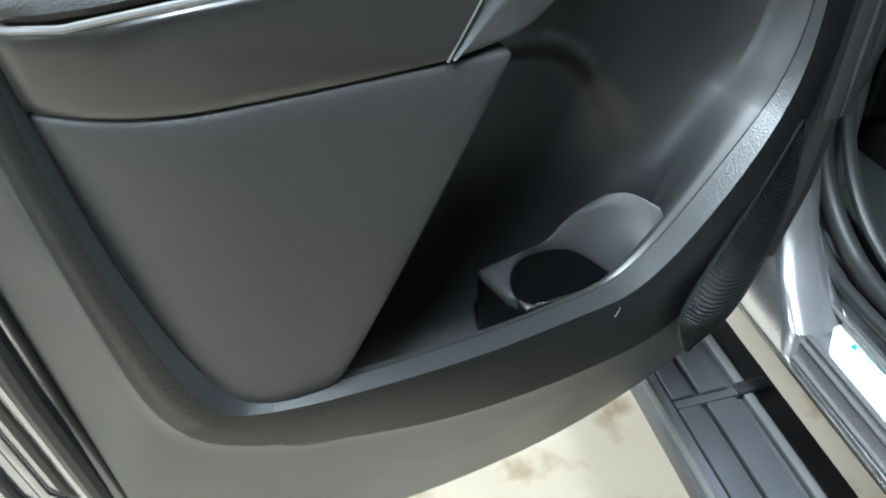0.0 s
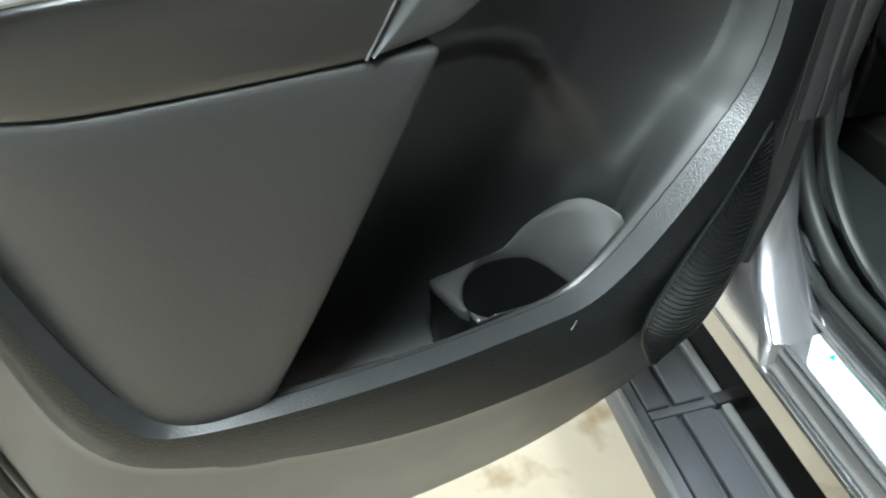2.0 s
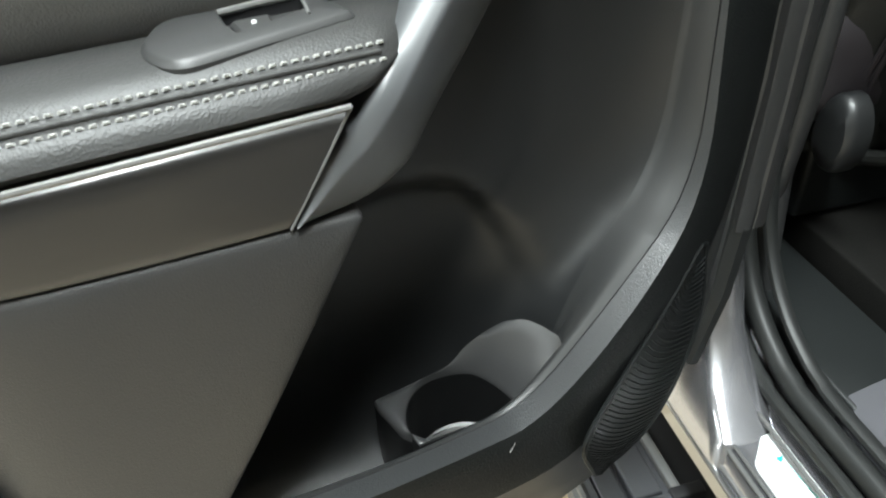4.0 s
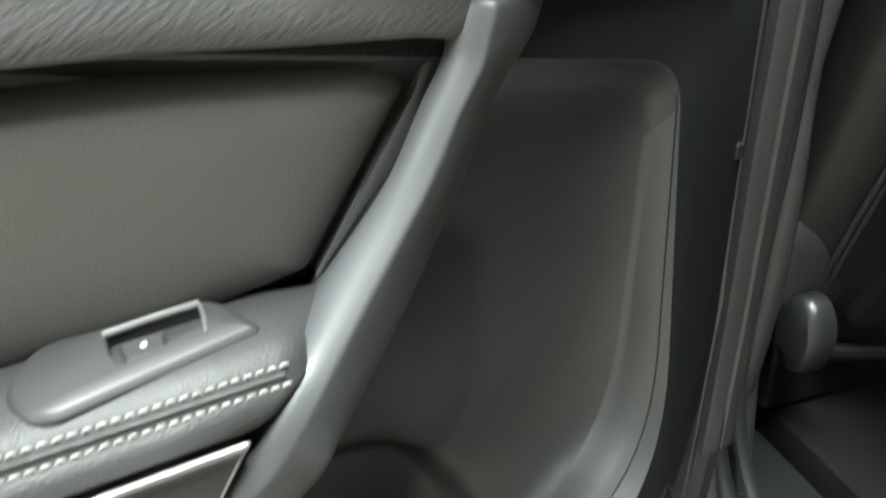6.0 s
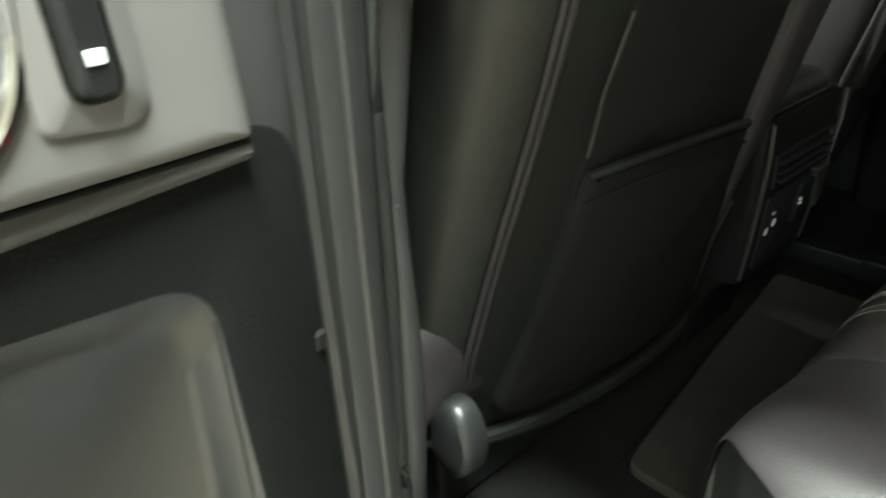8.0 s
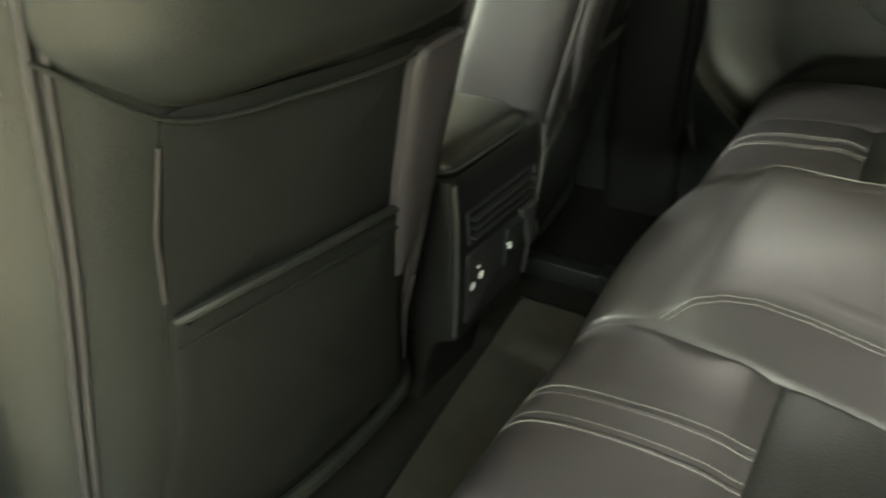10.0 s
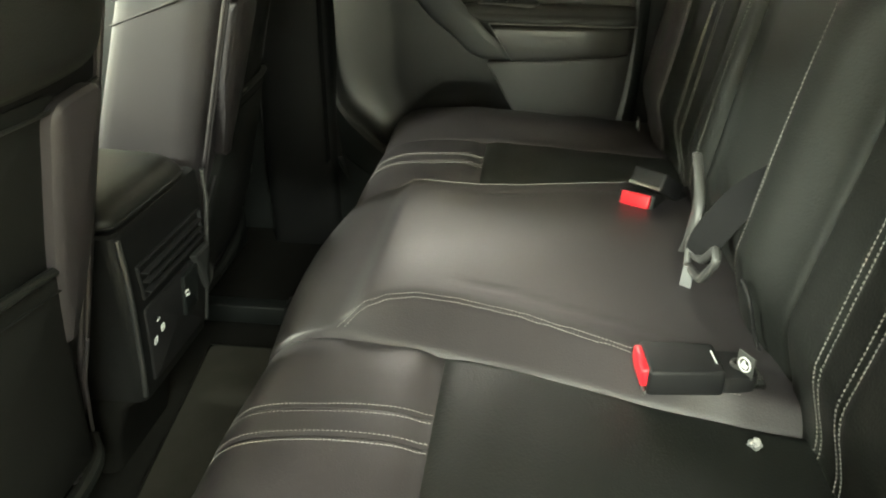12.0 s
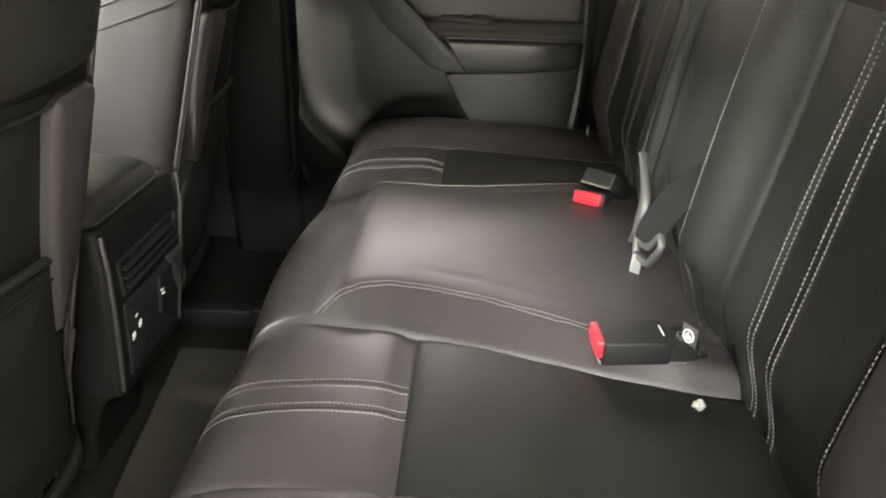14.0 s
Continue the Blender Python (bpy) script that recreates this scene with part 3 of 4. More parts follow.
        for e, h in ((0, .05), (0, .1165), (.012, .1182), (.04, .1195), (.15, .1207), (.3, .1212), (.5, .1215), (.7, .1215), (.85, .121), (.94, .119), (1, .112), (1, .05)):
            p = lo.lerp(hi, e)
            row.append(P(p.x, p.y, h))
        rows.append(row)
    part("gloss_panel", loft(rows, True, True), GLOSS, door, sharp=70)
    part("edge_strip", tube([D(.732, 1.142, .092), D(.715, 1.143, .108), D(.695, 1.1435, .120), D(.60, 1.145, .1225), D(.47, 1.146, .1225)], .0019, 8), EDGE, door, "pale strip along the gloss panel's upper edge")
    part("seam_strip", tube([D(.4690, 1.146, .121), D(.4885, 1.117, .1215), D(.5120, 1.0812, .1200)], .0009, 8), EDGE, door)

    # armrest
    prof = [(.024, 1.168), (.050, 1.1765), (.070, 1.1775), (.090, 1.1750), (.1005, 1.1715), (.1040, 1.1682), (.1055, 1.1662), (.1078, 1.1640), (.1090, 1.1610), (.1115, 1.1598), (.1155, 1.155), (.1180, 1.150), (.114, 1.1455), (.024, 1.142)]
    loops2 = []
    for u, s in ((.398, .2), (.405, .36), (.414, .52), (.423, .70), (.430, .86), (.437, .95), (.447, 1), (.50, 1), (.56, 1), (.62, 1), (.66, 1), (.68, 1), (.70, .96), (.716, .88), (.726, .76)):
        c = (.040, 1.16)
        loops2.append([D(u + max(0, 1.1605 - v) * 1.6 * smoothstep(.54, .45, u), c[1] + (v - c[1]) * (.4 + .6 * s) + .004 * (.5 - u), c[0] + (w - c[0]) * s) for w, v in prof])
    rest = part("armrest", loft(loops2, True, True), ARM, door, "grey leatherette armrest with pale double stitching", sharp=60)
    if near:
        nrm = (D(0, 1, 1) - D(0, 0, 0))
        for v, w, e in ((1.1690, .1041, .4415), (1.1616, .1094, .4425)):
            part("stitching", stitches([[D(u, v + .004 * (.5 - u), w) for u in (e, .5, .6, .7)]], nrm, .0058, .0049, .0011), ARM_THREAD, rest, "row of pale grey thread")
        part("seam_fold", tube([D(u, 1.1652 + .004 * (.5 - u), .1070) for u in (.445, .5, .6, .7)], .0014, 8), ARM, rest)

    # window switch
    def top(u, w, h):
        return D(u, 1.1775 + h - (w - .06) * .13, w)
    oc = [(.446, .082, 0), (.462, .048, 0), (.545, .048, 0), (.563, .076, 0), (.548, .101, 0)]
    ic = [(.470, .068, 0), (.4695, .0545, 0), (.515, .0575, 0), (.515, .070, 0), (.512, .0815, 0)]
    ol = [Vector((p.x, p.y)) for p in rloop(oc, [.006, .012, .012, .016, .012], 6, 5)]
    il = [Vector((p.x, p.y)) for p in rloop(ic, .003, 6, 5)]
    lps = [[top(p.x, p.y, h) for p in inset_loop(ol, d)] for d, h in ((0, -.004), (0, .002), (.002, .0045), (.004, .0055))]
    lps += [[top(p.x, p.y, .0058) for p in inset_loop(il, -.001)], [top(p.x, p.y, .0050) for p in il]]
    bezel = part("switch_bezel", loft(lps), SMOOTH, door)
    part("switch_well", loft([[top(p.x, p.y, .0050) for p in il], [top(p.x, p.y, -.010) for p in inset_loop(il, .002)]], False, True), BLACK, bezel)
    part("well_edge", tube([top(.470, .0535, .0062), top(.494, .0555, .0066), top(.516, .0575, .0062)], .0020, 8), EDGE, bezel)
    part("well_edge", tube([top(.470, .0535, .0062), top(.4705, .065, .0062), top(.472, .077, .0062)], .0010, 6), EDGE, bezel)
    part("switch", pillow([(.489, .061), (.512, .062), (.510, .078), (.490, .077)], .003, [(0, -.010), (0, .0015), (.002, .0035)], top), SMOOTH, bezel)
    part("pictogram", pillow([(.4985, .068), (.5015, .068), (.5015, .071), (.4985, .071)], .0012, [(0, .003), (.0003, .0044)], top), WHITE, bezel, "small white lit mark")

    # upper padded insert and the frame round it
    ins = [(.722, 1.302), (.48, 1.298), (.352, 1.288), (.338, 1.272), (.406, 1.176), (.48, 1.165), (.722, 1.165)]
    bm = pillow(ins, [.01, .06, .012, .008, .004, .01, .01], [(0, .010), (0, .026), (.001, .031), (.0025, .035)], D, [(.03, .0395), (.07, .0435), (.12, .0465), (.2, .049), (.35, .051), (.7, .052)], fan=False)
    part("upper_pad", bm, INSERT, door)
    part("insert_trim", tube([D(.335, 1.267, .034), D(.352, 1.2455, .037), D(.378, 1.2098, .039), D(.404, 1.1735, .040)], .0012, 8), SATIN, door, "thin silver trim line")
    wn = D(0, 0, 1) - D(0, 0, 0)
    fr = curve([D(.722, 1.307, .018), D(.60, 1.306, .018), D(.46, 1.303, .018), D(.36, 1.295, .018), D(.336, 1.282, .018), D(.345, 1.254, .018), D(.370, 1.220, .018), D(.402, 1.176, .018)], 40)
    part("insert_frame", sweep(fr, [(-.020, -.012), (.020, -.012), (.020, .008), (.017, .011), (-.017, .011), (-.020, .008)], up=wn), SMOOTH, door)

    # pull handle: a ridged bracket from the belt line down to the armrest
    spine = [(.317, 1.317, .055, .260, 1.313, .050, 1), (.318, 1.3145, .0635, .257, 1.310, .0570, 1), (.323, 1.300, .065, .262, 1.291, .058, 1), (.327, 1.286, .066, .270, 1.276, .057, 1), (.342, 1.264, .068, .284, 1.257, .059, 1), (.361, 1.236, .073, .303, 1.223, .063, 1), (.382, 1.213, .079, .322, 1.195, .068, 1), (.408, 1.189, .089, .345, 1.165, .076, 1), (.431, 1.168, .102, .372, 1.141, .087, .9), (.443, 1.157, .112, .398, 1.123, .101, .6), (.453, 1.147, .118, .416, 1.109, .110, .3), (.469, 1.130, .1195, .432, 1.094, .1150, .15), (.489, 1.113, .1195, .458, 1.0835, .1185, .1), (.502, 1.0940, .1195, .486, 1.0808, .1195, .1), (.5095, 1.0828, .1195, .506, 1.0805, .1195, .1)]
    cols = []
    for f, hl, hr in ((0, None, 0), (0, -.014, 0), (.025, -.007, 0), (.08, -.0015, 0), (.15, .0030, 0), (.20, .0060, 0), (.225, .0073, 0), (.25, .0076, 0), (.28, .0073, 0), (.42, .0048, 0), (.54, .002, -.0015), (.66, 0, -.005), (.78, 0, -.010), (.88, 0, -.017), (.95, 0, -.024), (1.0, 0, -.034), (1.0, 0, None)):
        line = []
        for lu, lv, lw, ru, rv, rw, r in spine:
            turn = lerp([(1.09, .2), (1.12, .3), (1.15, .5), (1.20, .8), (1.27, .8), (1.31, .45)], lv)
            w = lw + (rw - lw) * f + (hl or 0) * max(r, .45) * (1 - f) ** .5 + (hr or 0) * turn
            tuck = 0
            if hl is None:
                w, tuck = .012, min(.03, (lw - .012) * .55)
            if hr is None:
                w = .012
            line.append(D(lu + (ru - lu) * f - tuck, lv + (rv - lv) * f - tuck * .3, w))
        cols.append(curve(line, 60))
    part("pull_handle", loft([[c[i] for c in cols] for i in range(60)], True, True), SATIN, door, "satin grey pull handle", sharp=60)
    part("screw_cover", pillow([(.401, 1.174), (.393, 1.174), (.393, 1.166), (.401, 1.166)], .004, [(0, .02), (0, .046), (.001, .048)], D), SATIN, door)

    web = [(.338, 1.268), (.329, 1.292), (.302, 1.294), (.332, 1.235), (.374, 1.178), (.404, 1.174)]
    part("handle_base", pillow(web, [.004, .004, .004, .02, .004, .004], [(0, .015), (0, .041), (.0015, .0425), (.004, .0432)], D), SMOOTH, door)

    # creased upper trim rolling over the belt line and down to the insert
    prof = [(0, .012), (0, .0575), (.05, .0610), (.15, .0622), (.5, .0620), (.85, .0608), (1.0, .0598), (1.12, .0592), (1.3, .0585), (1.6, .0560), (2.0, .052), (3.4, .040), (4.3, .030), (4.7, .012)]
    loops3 = []
    for i in range(34):
        u = .119 + (.735 - .119) * i / 33
        lo = lerp([(.10, 1.309), (.25, 1.311), (.30, 1.303), (.32, 1.296), (.343, 1.300), (.415, 1.305), (.472, 1.310), (.735, 1.316)], u)
        hi = lerp([(.10, 1.315), (.20, 1.319), (.317, 1.322), (.342, 1.324), (.389, 1.328), (.43, 1.331), (.466, 1.333), (.735, 1.336)], u)
        k = smoothstep(.34, .24, u)
        loops3.append([D(u, lo + (hi - lo) * f if f <= 1 else hi + (f - 1) * .037, w - k * (.004 + .006 * smoothstep(1.0, .0, f)) * (1 if f < 1.4 else .3)) for f, w in prof])
    part("upper_trim", loft(loops3, closed=False), UPPER, door, "creased charcoal soft upper trim", sharp=60)

    # gunmetal bezel with the inside handle and the lock
    bc = [(.402, 1.354), (.390, 1.3365), (.30, 1.3265), (.118, 1.3215), (.118, 1.41), (.126, 1.425), (.36, 1.435), (.396, 1.42)]
    sl = lambda u: .066 - .010 * smoothstep(.35, .10, u)
    def on(u, v, h):
        return D(u, v + .007 * smoothstep(.12, .34, u), sl(u) - (v - 1.33) * .10 + h)
    cup = [(.374, 1.364), (.357, 1.3445), (.258, 1.3345), (.228, 1.352), (.214, 1.385), (.214, 1.415), (.36, 1.425)]
    surround = part("handle_bezel", pillow(bc, [.02, .02, .08, .004, .02, .02, .05, .02], [(0, -.03), (0, -.004), (.002, .001), (.0035, .0025)], on, [(.05, .0040), (.12, .0045), (.25, .0045), (.4, .0045), (.55, .0045), (.7, .0045), (.85, .0045)]), BEZEL, door, "satin gunmetal handle surround")
    rr = [.012, .016, .02, .02, .02, .02, .02]
    cl = [Vector((p.x, p.y)) for p in rloop([(*q, 0) for q in cup], rr, 6, 5)]
    part("cup_rim", loft([[on(p.x, p.y, h) for p in inset_loop(cl, d)] for d, h in ((-.003, .003), (-.002, .0075), (.001, .0080), (.003, .006))]), CHROME, surround, "chrome rim")
    part("handle_cup", loft([[on(p.x, p.y, h) for p in inset_loop(cl, d)] for d, h in ((.002, .0060), (.007, .000), (.013, -.002))], False, True), DARK_CHROME, surround, "dark reflective finger recess")
    lev = [(.364, 1.372), (.354, 1.3490), (.285, 1.3410), (.266, 1.350), (.257, 1.378), (.256, 1.412), (.364, 1.418)]
    part("inside_handle", pillow(lev, [.01, .014, .02, .02, .02, .01, .01], [(0, -.002), (0, .008), (.003, .0128), (.007, .0138), (.011, .0115), (.014, .004)], on), CHROME, surround, "chrome inside door handle")
    ll = [Vector((p.x, p.y)) for p in rloop([(*q, 0) for q in lev], [.01, .014, .02, .02, .02, .01, .01], 6, 5)]
    # dark plate paints in the shade of the lever's hollow
    part("handle_opening", loft([[on(p.x, p.y, h) for p in inset_loop(ll, d)] for d, h in ((.0125, .0050), (.0135, .0062), (.0150, .0062))], False, True), GLOSS, surround, "dark plate standing in for the shaded hollow behind the handle")
    # dark bead in place of the shadow between bezel and trim
    part("bezel_shadow", tube(curve([on(.402, 1.350, -.003), on(.393, 1.3355, -.003), on(.345, 1.3295, -.003), on(.30, 1.3255, -.003), on(.21, 1.3228, -.003), on(.119, 1.3200, -.003)], 40), .0017, 8), WELL, surround, "dark bead standing in for the gap's shadow")
    lk = [(.219, 1.348), (.180, 1.344), (.171, 1.352), (.171, 1.41), (.219, 1.41)]
    lock = part("lock_plate", pillow(lk, [.006, .008, .008, .006, .006], [(0, .002), (0, .0065), (.002, .0078)], on), BEZEL, door)
    part("lock_slot", pillow([(.207, 1.362), (.202, 1.3565), (.187, 1.3565), (.182, 1.362), (.182, 1.41), (.207, 1.41)], .005, [(0, .0062), (.0, .0098), (.0015, .0098), (.003, .0082)], on), CHROME, lock)
    part("lock_knob", pillow([(.203, 1.362), (.200, 1.359), (.189, 1.359), (.186, 1.362), (.186, 1.40), (.203, 1.40)], .005, [(0, .008), (0, .013), (.002, .0155)], on), BLACK, lock)
    part("lock_mark", pillow([(.199, 1.371), (.191, 1.371), (.191, 1.377), (.199, 1.377)], .001, [(0, .015), (.0005, .0165)], on), WHITE, lock)

    # speaker grille on the hinge-side slope, with bowed ribs
    left = curve([D(.284, .737, .131), D(.306, .800, .138), D(.262, .838, .121), D(.200, .880, .099), D(.155, .922, .083)], 40)
    right = curve([D(.274, .726, .126), D(.212, .735, .113), D(.163, .772, .096), D(.137, .838, .083), D(.145, .918, .079)], 40)
    outn = (D(0.1, -.35, 1) - D(0, 0, 0)).normalized()
    bm = loft([[left[i].lerp(right[i], j / 8) + outn * .008 for j in range(9)] for i in range(40)], closed=False)
    grille = part("speaker_panel", bm, DEEP, door)
    bm = bmesh.new()
    for i in range(50):
        f = 1 + i * 37 / 50
        a = int(f)
        a0, b0 = left[a].lerp(left[a + 1], f - a), right[a].lerp(right[a + 1], f - a)
        along = (left[min(a + 2, 39)] - left[max(a - 1, 0)]).normalized()
        pts = [a0.lerp(b0, .06 + .88 * j / 8) + outn * .0092 - along * .010 * math.sin(math.pi * j / 8) for j in range(9)]
        tube(pts, .0008, 5, up=outn, bm=bm)
    part("speaker_ribs", bm, TRIM, grille)
    rim2 = left + right[::-1]
    part("speaker_rim", tube([p + outn * .008 for p in rim2] + [rim2[0] + outn * .008], .0022, 6, up=outn), TRIM, grille)

    # side window over the belt line, out of view, added to block lamp light
    pane = [D(u, v, -.004) for u, v in ((.10, 1.43), (.78, 1.43), (.74, 1.66), (.62, 1.735), (.16, 1.745))]
    if near:
        fp = curve([D(.070, 1.40, 0), D(.085, 1.58, 0), D(.13, 1.755, 0), D(.40, 1.765, 0), D(.63, 1.750, 0), D(.765, 1.665, 0), D(.805, 1.40, 0)], 60)
        part("window_frame", sweep(fp, [(-.022, -.018), (.022, -.018), (.022, .014), (.016, .018), (-.016, .018), (-.022, .014)], up=D(0, 0, 1) - D(0, 0, 0)), TRIM, door, "unseen black window frame, added to block light")
        part("window_pane", loft([pane, [p - (D(0, 0, .004) - D(0, 0, 0)) for p in pane]], True, True), GLASS, door, "unseen dark side glass, added to block light")

    # hinge edge clip, latch edge flanges and seal
    part("edge_clip", pillow([(.089, 1.176), (.079, 1.176), (.079, 1.190), (.089, 1.190)], .003, [(0, .02), (0, .048), (.002, .050)], D), BLACK, door)
    if near:
        bm = sweep([D(.004, 1.46, .012), D(.008, 1.2, .012), D(.018, .95, .014), D(.05, .78, .028), D(.085, .70, .035)], ring(.020, 10), up=outn)
        part("hinge_edge_seal", bm, RUBBER, door)
        for u, w, r, m in ((.792, .046, .0035, TRIM), (.815, .022, .010, RUBBER), (.835, -.004, .006, PAINT), (.852, -.024, .007, RUBBER), (.872, -.028, .005, PAINT), (.892, -.028, .006, RUBBER), (.915, -.029, .004, PAINT), (.93, -.030, .005, RUBBER)):
            part("latch_edge_bead", sweep([D(u, 1.45, w), D(u + .002, 1.1, w), D(u + .001, .85, w), D(u - .006, .68, w), D(u - .05, .575, w - .01)], ring(r, 10), up=outn), m, door)
        part("latch_flange", pillow([(.955, 1.45), (.80, 1.45), (.80, .56), (.90, .56), (.94, .66)], .02, [(0, -.05), (0, -.034), (.003, -.030)], D), PAINT, door, "silver painted latch edge")
        part("scratch_mark", tube([D(.3795, .829, .1418), D(.3765, .834, .1418), D(.3748, .8375, .1414)], .0003, 5), CLEAR, door)
    return door


H = (-0.80, 0.20, 0)
build_door("rear_door", "open rear door with charcoal trim, armrest and map pocket", H, 12, lambda u, v, w: Vector((-u, -w, v)), True)
build_door("rear_door", "closed rear door with charcoal trim behind the bench", (0.750, 0.333, -0.0566), 0, lambda u, v, w: Vector((-.62 * w, -1.141 * u, 1.141 * min(v, 1.30))), False)


# ---- rear bench ----
CUSH = curve([(0, -.005, .80), (0, .000, .90), (0, -.002, .97), (0, -.012, 1.020), (0, -.035, 1.049), (0, -.070, 1.0625), (0, -.120, 1.068), (0, -.170, 1.070), (0, -.213, 1.068), (0, -.300, 1.064), (0, -.400, 1.058), (0, -.500, 1.050), (0, -.580, 1.046)], 241)


def cush_at(s):
    f = min(max(s, 0), 1) * 240
    i = min(int(f), 239)
    p = CUSH[i].lerp(CUSH[i + 1], f - i)
    t = (CUSH[min(i + 2, 240)] - CUSH[max(i - 1, 0)]).normalized()
    return p, Vector((0, t.z, -t.y))


def s_of(y):
    """The place along the cushion's profile at depth y on its top."""
    for i in range(90, 241):
        if CUSH[i].y <= y:
            return i / 240
    return 1.0


def low_line(y):
    return lerp([(-.60, .305), (-.50, .297), (-.405, .280), (-.317, .254), (-.216, .231), (-.151, .222), (-.096, .212), (-.04, .206), (0.1, .204)], y)


def arc_line(y):
    return lerp([(-.60, .285), (-.49, .266), (-.38, .220), (-.285, .182), (-.22, .168), (-.175, .166), (-.14, .174), (-.115, .188), (-.092, .204), (-.05, .206), (0.1, .206)], y)


def cushion(s, x, lift):
    p, n = cush_at(s)
    y = p.y
    top = smoothstep(.0, .05, n.z)
    z = 0.0
    ax = abs(x)
    # outer bolster rise and the dish of each place
    z += .018 * smoothstep(.47, .60, ax) * (1 - smoothstep(.63, .72, ax) * 2.4) * top
    if .22 < ax < .48:
        z += .005 * math.sin(math.pi * (ax - .22) / .26) * top
    if .20 < ax < .48:
        z -= .005 * math.exp(-((y + .213) / .016) ** 2) * top
    wave = .0012 * math.sin(x * 31 + y * 17) * math.sin(y * 41 - x * 9) * top
    return Vector((x, p.y, p.z + z + wave)) + n * lift


def middle(s, x, lift):
    p, n = cush_at(s)
    y, ax = p.y, abs(x)
    lo, ar = low_line(y), min(arc_line(y), low_line(y) - .006)
    fade = smoothstep(-.010, -.150, y) if n.z > .5 else 0
    lift += .017 * math.cos(min(1, ax / .22) * math.pi / 2) * (1 - fade)
    q = min(1, max(0, (lo - ax) / max(.004, lo - ar)))
    rise = .032 * q * fade * (.25 + .75 * min(1, (lo - ar) / .03))
    rise += .004 * math.cos(ax / .22 * math.pi / 2) * fade
    crease = -.0015 * math.exp(-((ax - ar) / .004) ** 2) * fade
    fold = -.0018 * math.exp(-((ax - (ar - .035 - .1 * (y + .2) ** 2)) / .003) ** 2) * smoothstep(-.19, -.24, y)
    wave = .0015 * math.sin(x * 23 + y * 13) * fade
    return Vector((x, p.y, p.z + rise + crease + fold + wave)) + n * lift


def outer_line(y):
    return lerp([(-.60, .70), (-.20, .695), (-.14, .690), (-.084, .680), (-.04, .655), (-.005, .620), (0.1, .615)], y)


def bench():
    bench_seat = thing("rear_bench", "black leather rear bench with split backrest and pale twin stitching", "car seat")
    b = part("cushion", rbox(-.548, .548, -.60, -.012, .74, 1.030, .02), DEEP, bench_seat)
    s0, sx = 0.02, s_of(-.213)
    for g in (-1, 1):
        def xs(a, c):
            return (lambda s: min(g * a(s), g * c(s))), (lambda s: max(g * a(s), g * c(s)))
        edge = lambda s: low_line(cush_at(s)[0].y)
        for nm, a, c, t0, t1, na, nb in (
                ("front_panel", edge, lambda s: .3355, s0, sx, 40, 14), ("front_strip", lambda s: .3355, lambda s: .3745, s0, sx, 40, 8), ("front_panel", lambda s: .3745, lambda s: .4745, s0, sx, 40, 14),
                ("seat_insert", edge, lambda s: .474, sx, 1.0, 40, 30), ("bolster", lambda s: .475, lambda s: outer_line(cush_at(s)[0].y), s0, 1.0, 60, 22)):
            lo, hi = xs(a, c)
            part(nm, patch(cushion, t0, t1, lo, hi, na, nb, .007 if nm != "front_strip" else .004, .0016 if nm != "front_strip" else .0010, .0008), SEAT_INSERT if nm == "seat_insert" else LEATHER, b, sharp=80)
        tops = [cushion(s0 + (1 - s0) * i / 60, g * (outer_line(cush_at(s0 + (1 - s0) * i / 60)[0].y) - .004), -.004) for i in range(61)]
        rows = [[Vector((p.x - g * .002 * k, p.y, p.z + (.745 - p.z) * k / 8)) for p in tops] for k in range(9)]
        part("side_panel", loft(rows if g > 0 else [r[::-1] for r in rows], closed=False), DEEP, b)
        lines = []
        for x in (.3295, .3412, .3690, .3808):
            lines.append([cushion(s0 + .06 + (sx - .004 - s0 - .06) * i / 60, g * x, .0004) for i in range(61)])
        for line in lines:
            part("stitching", stitches([line], (0, .3, 1), .0042, .0033, .00042), THREAD, b)
        ar = [middle(s_of(y), g * (min(arc_line(y), low_line(y) - .006)), .0003) for y in [-.092 - i * .0055 for i in range(75)]]
        ar2 = [middle(s_of(y), g * (min(arc_line(y), low_line(y) - .006) + .006), .0003) for y in [-.100 - i * .0055 for i in range(73)]]
        for line in (ar, ar2):
            part("stitching", stitches([line], (0, 0, 1), .0042, .0033, .00036), THREAD, b)
    part("centre_panel", patch(middle, s0, 1.0, lambda s: -low_line(cush_at(s)[0].y), lambda s: low_line(cush_at(s)[0].y), 120, 90, .008, .004), LEATHER, b, sharp=80)
    return bench_seat


BENCH = bench()

LEAN = radians(10)


def back(x, t, lift):
    """The face of the rear backrest: x across, t up it."""
    ax = abs(x)
    l = lift
    l += .020 * smoothstep(.24, .15, ax) * smoothstep(.07, .13, ax)
    l += .022 * smoothstep(.47, .56, ax) * (1 - .8 * smoothstep(.62, .70, ax))
    l -= .035 * smoothstep(.10, .0, t)
    l -= .05 * smoothstep(.40, .52, t) ** 2
    l += .0012 * math.sin(x * 27 + t * 19)
    return Vector((x, -.522 - math.sin(LEAN) * t + math.cos(LEAN) * l, 1.055 + math.cos(LEAN) * t + math.sin(LEAN) * l))


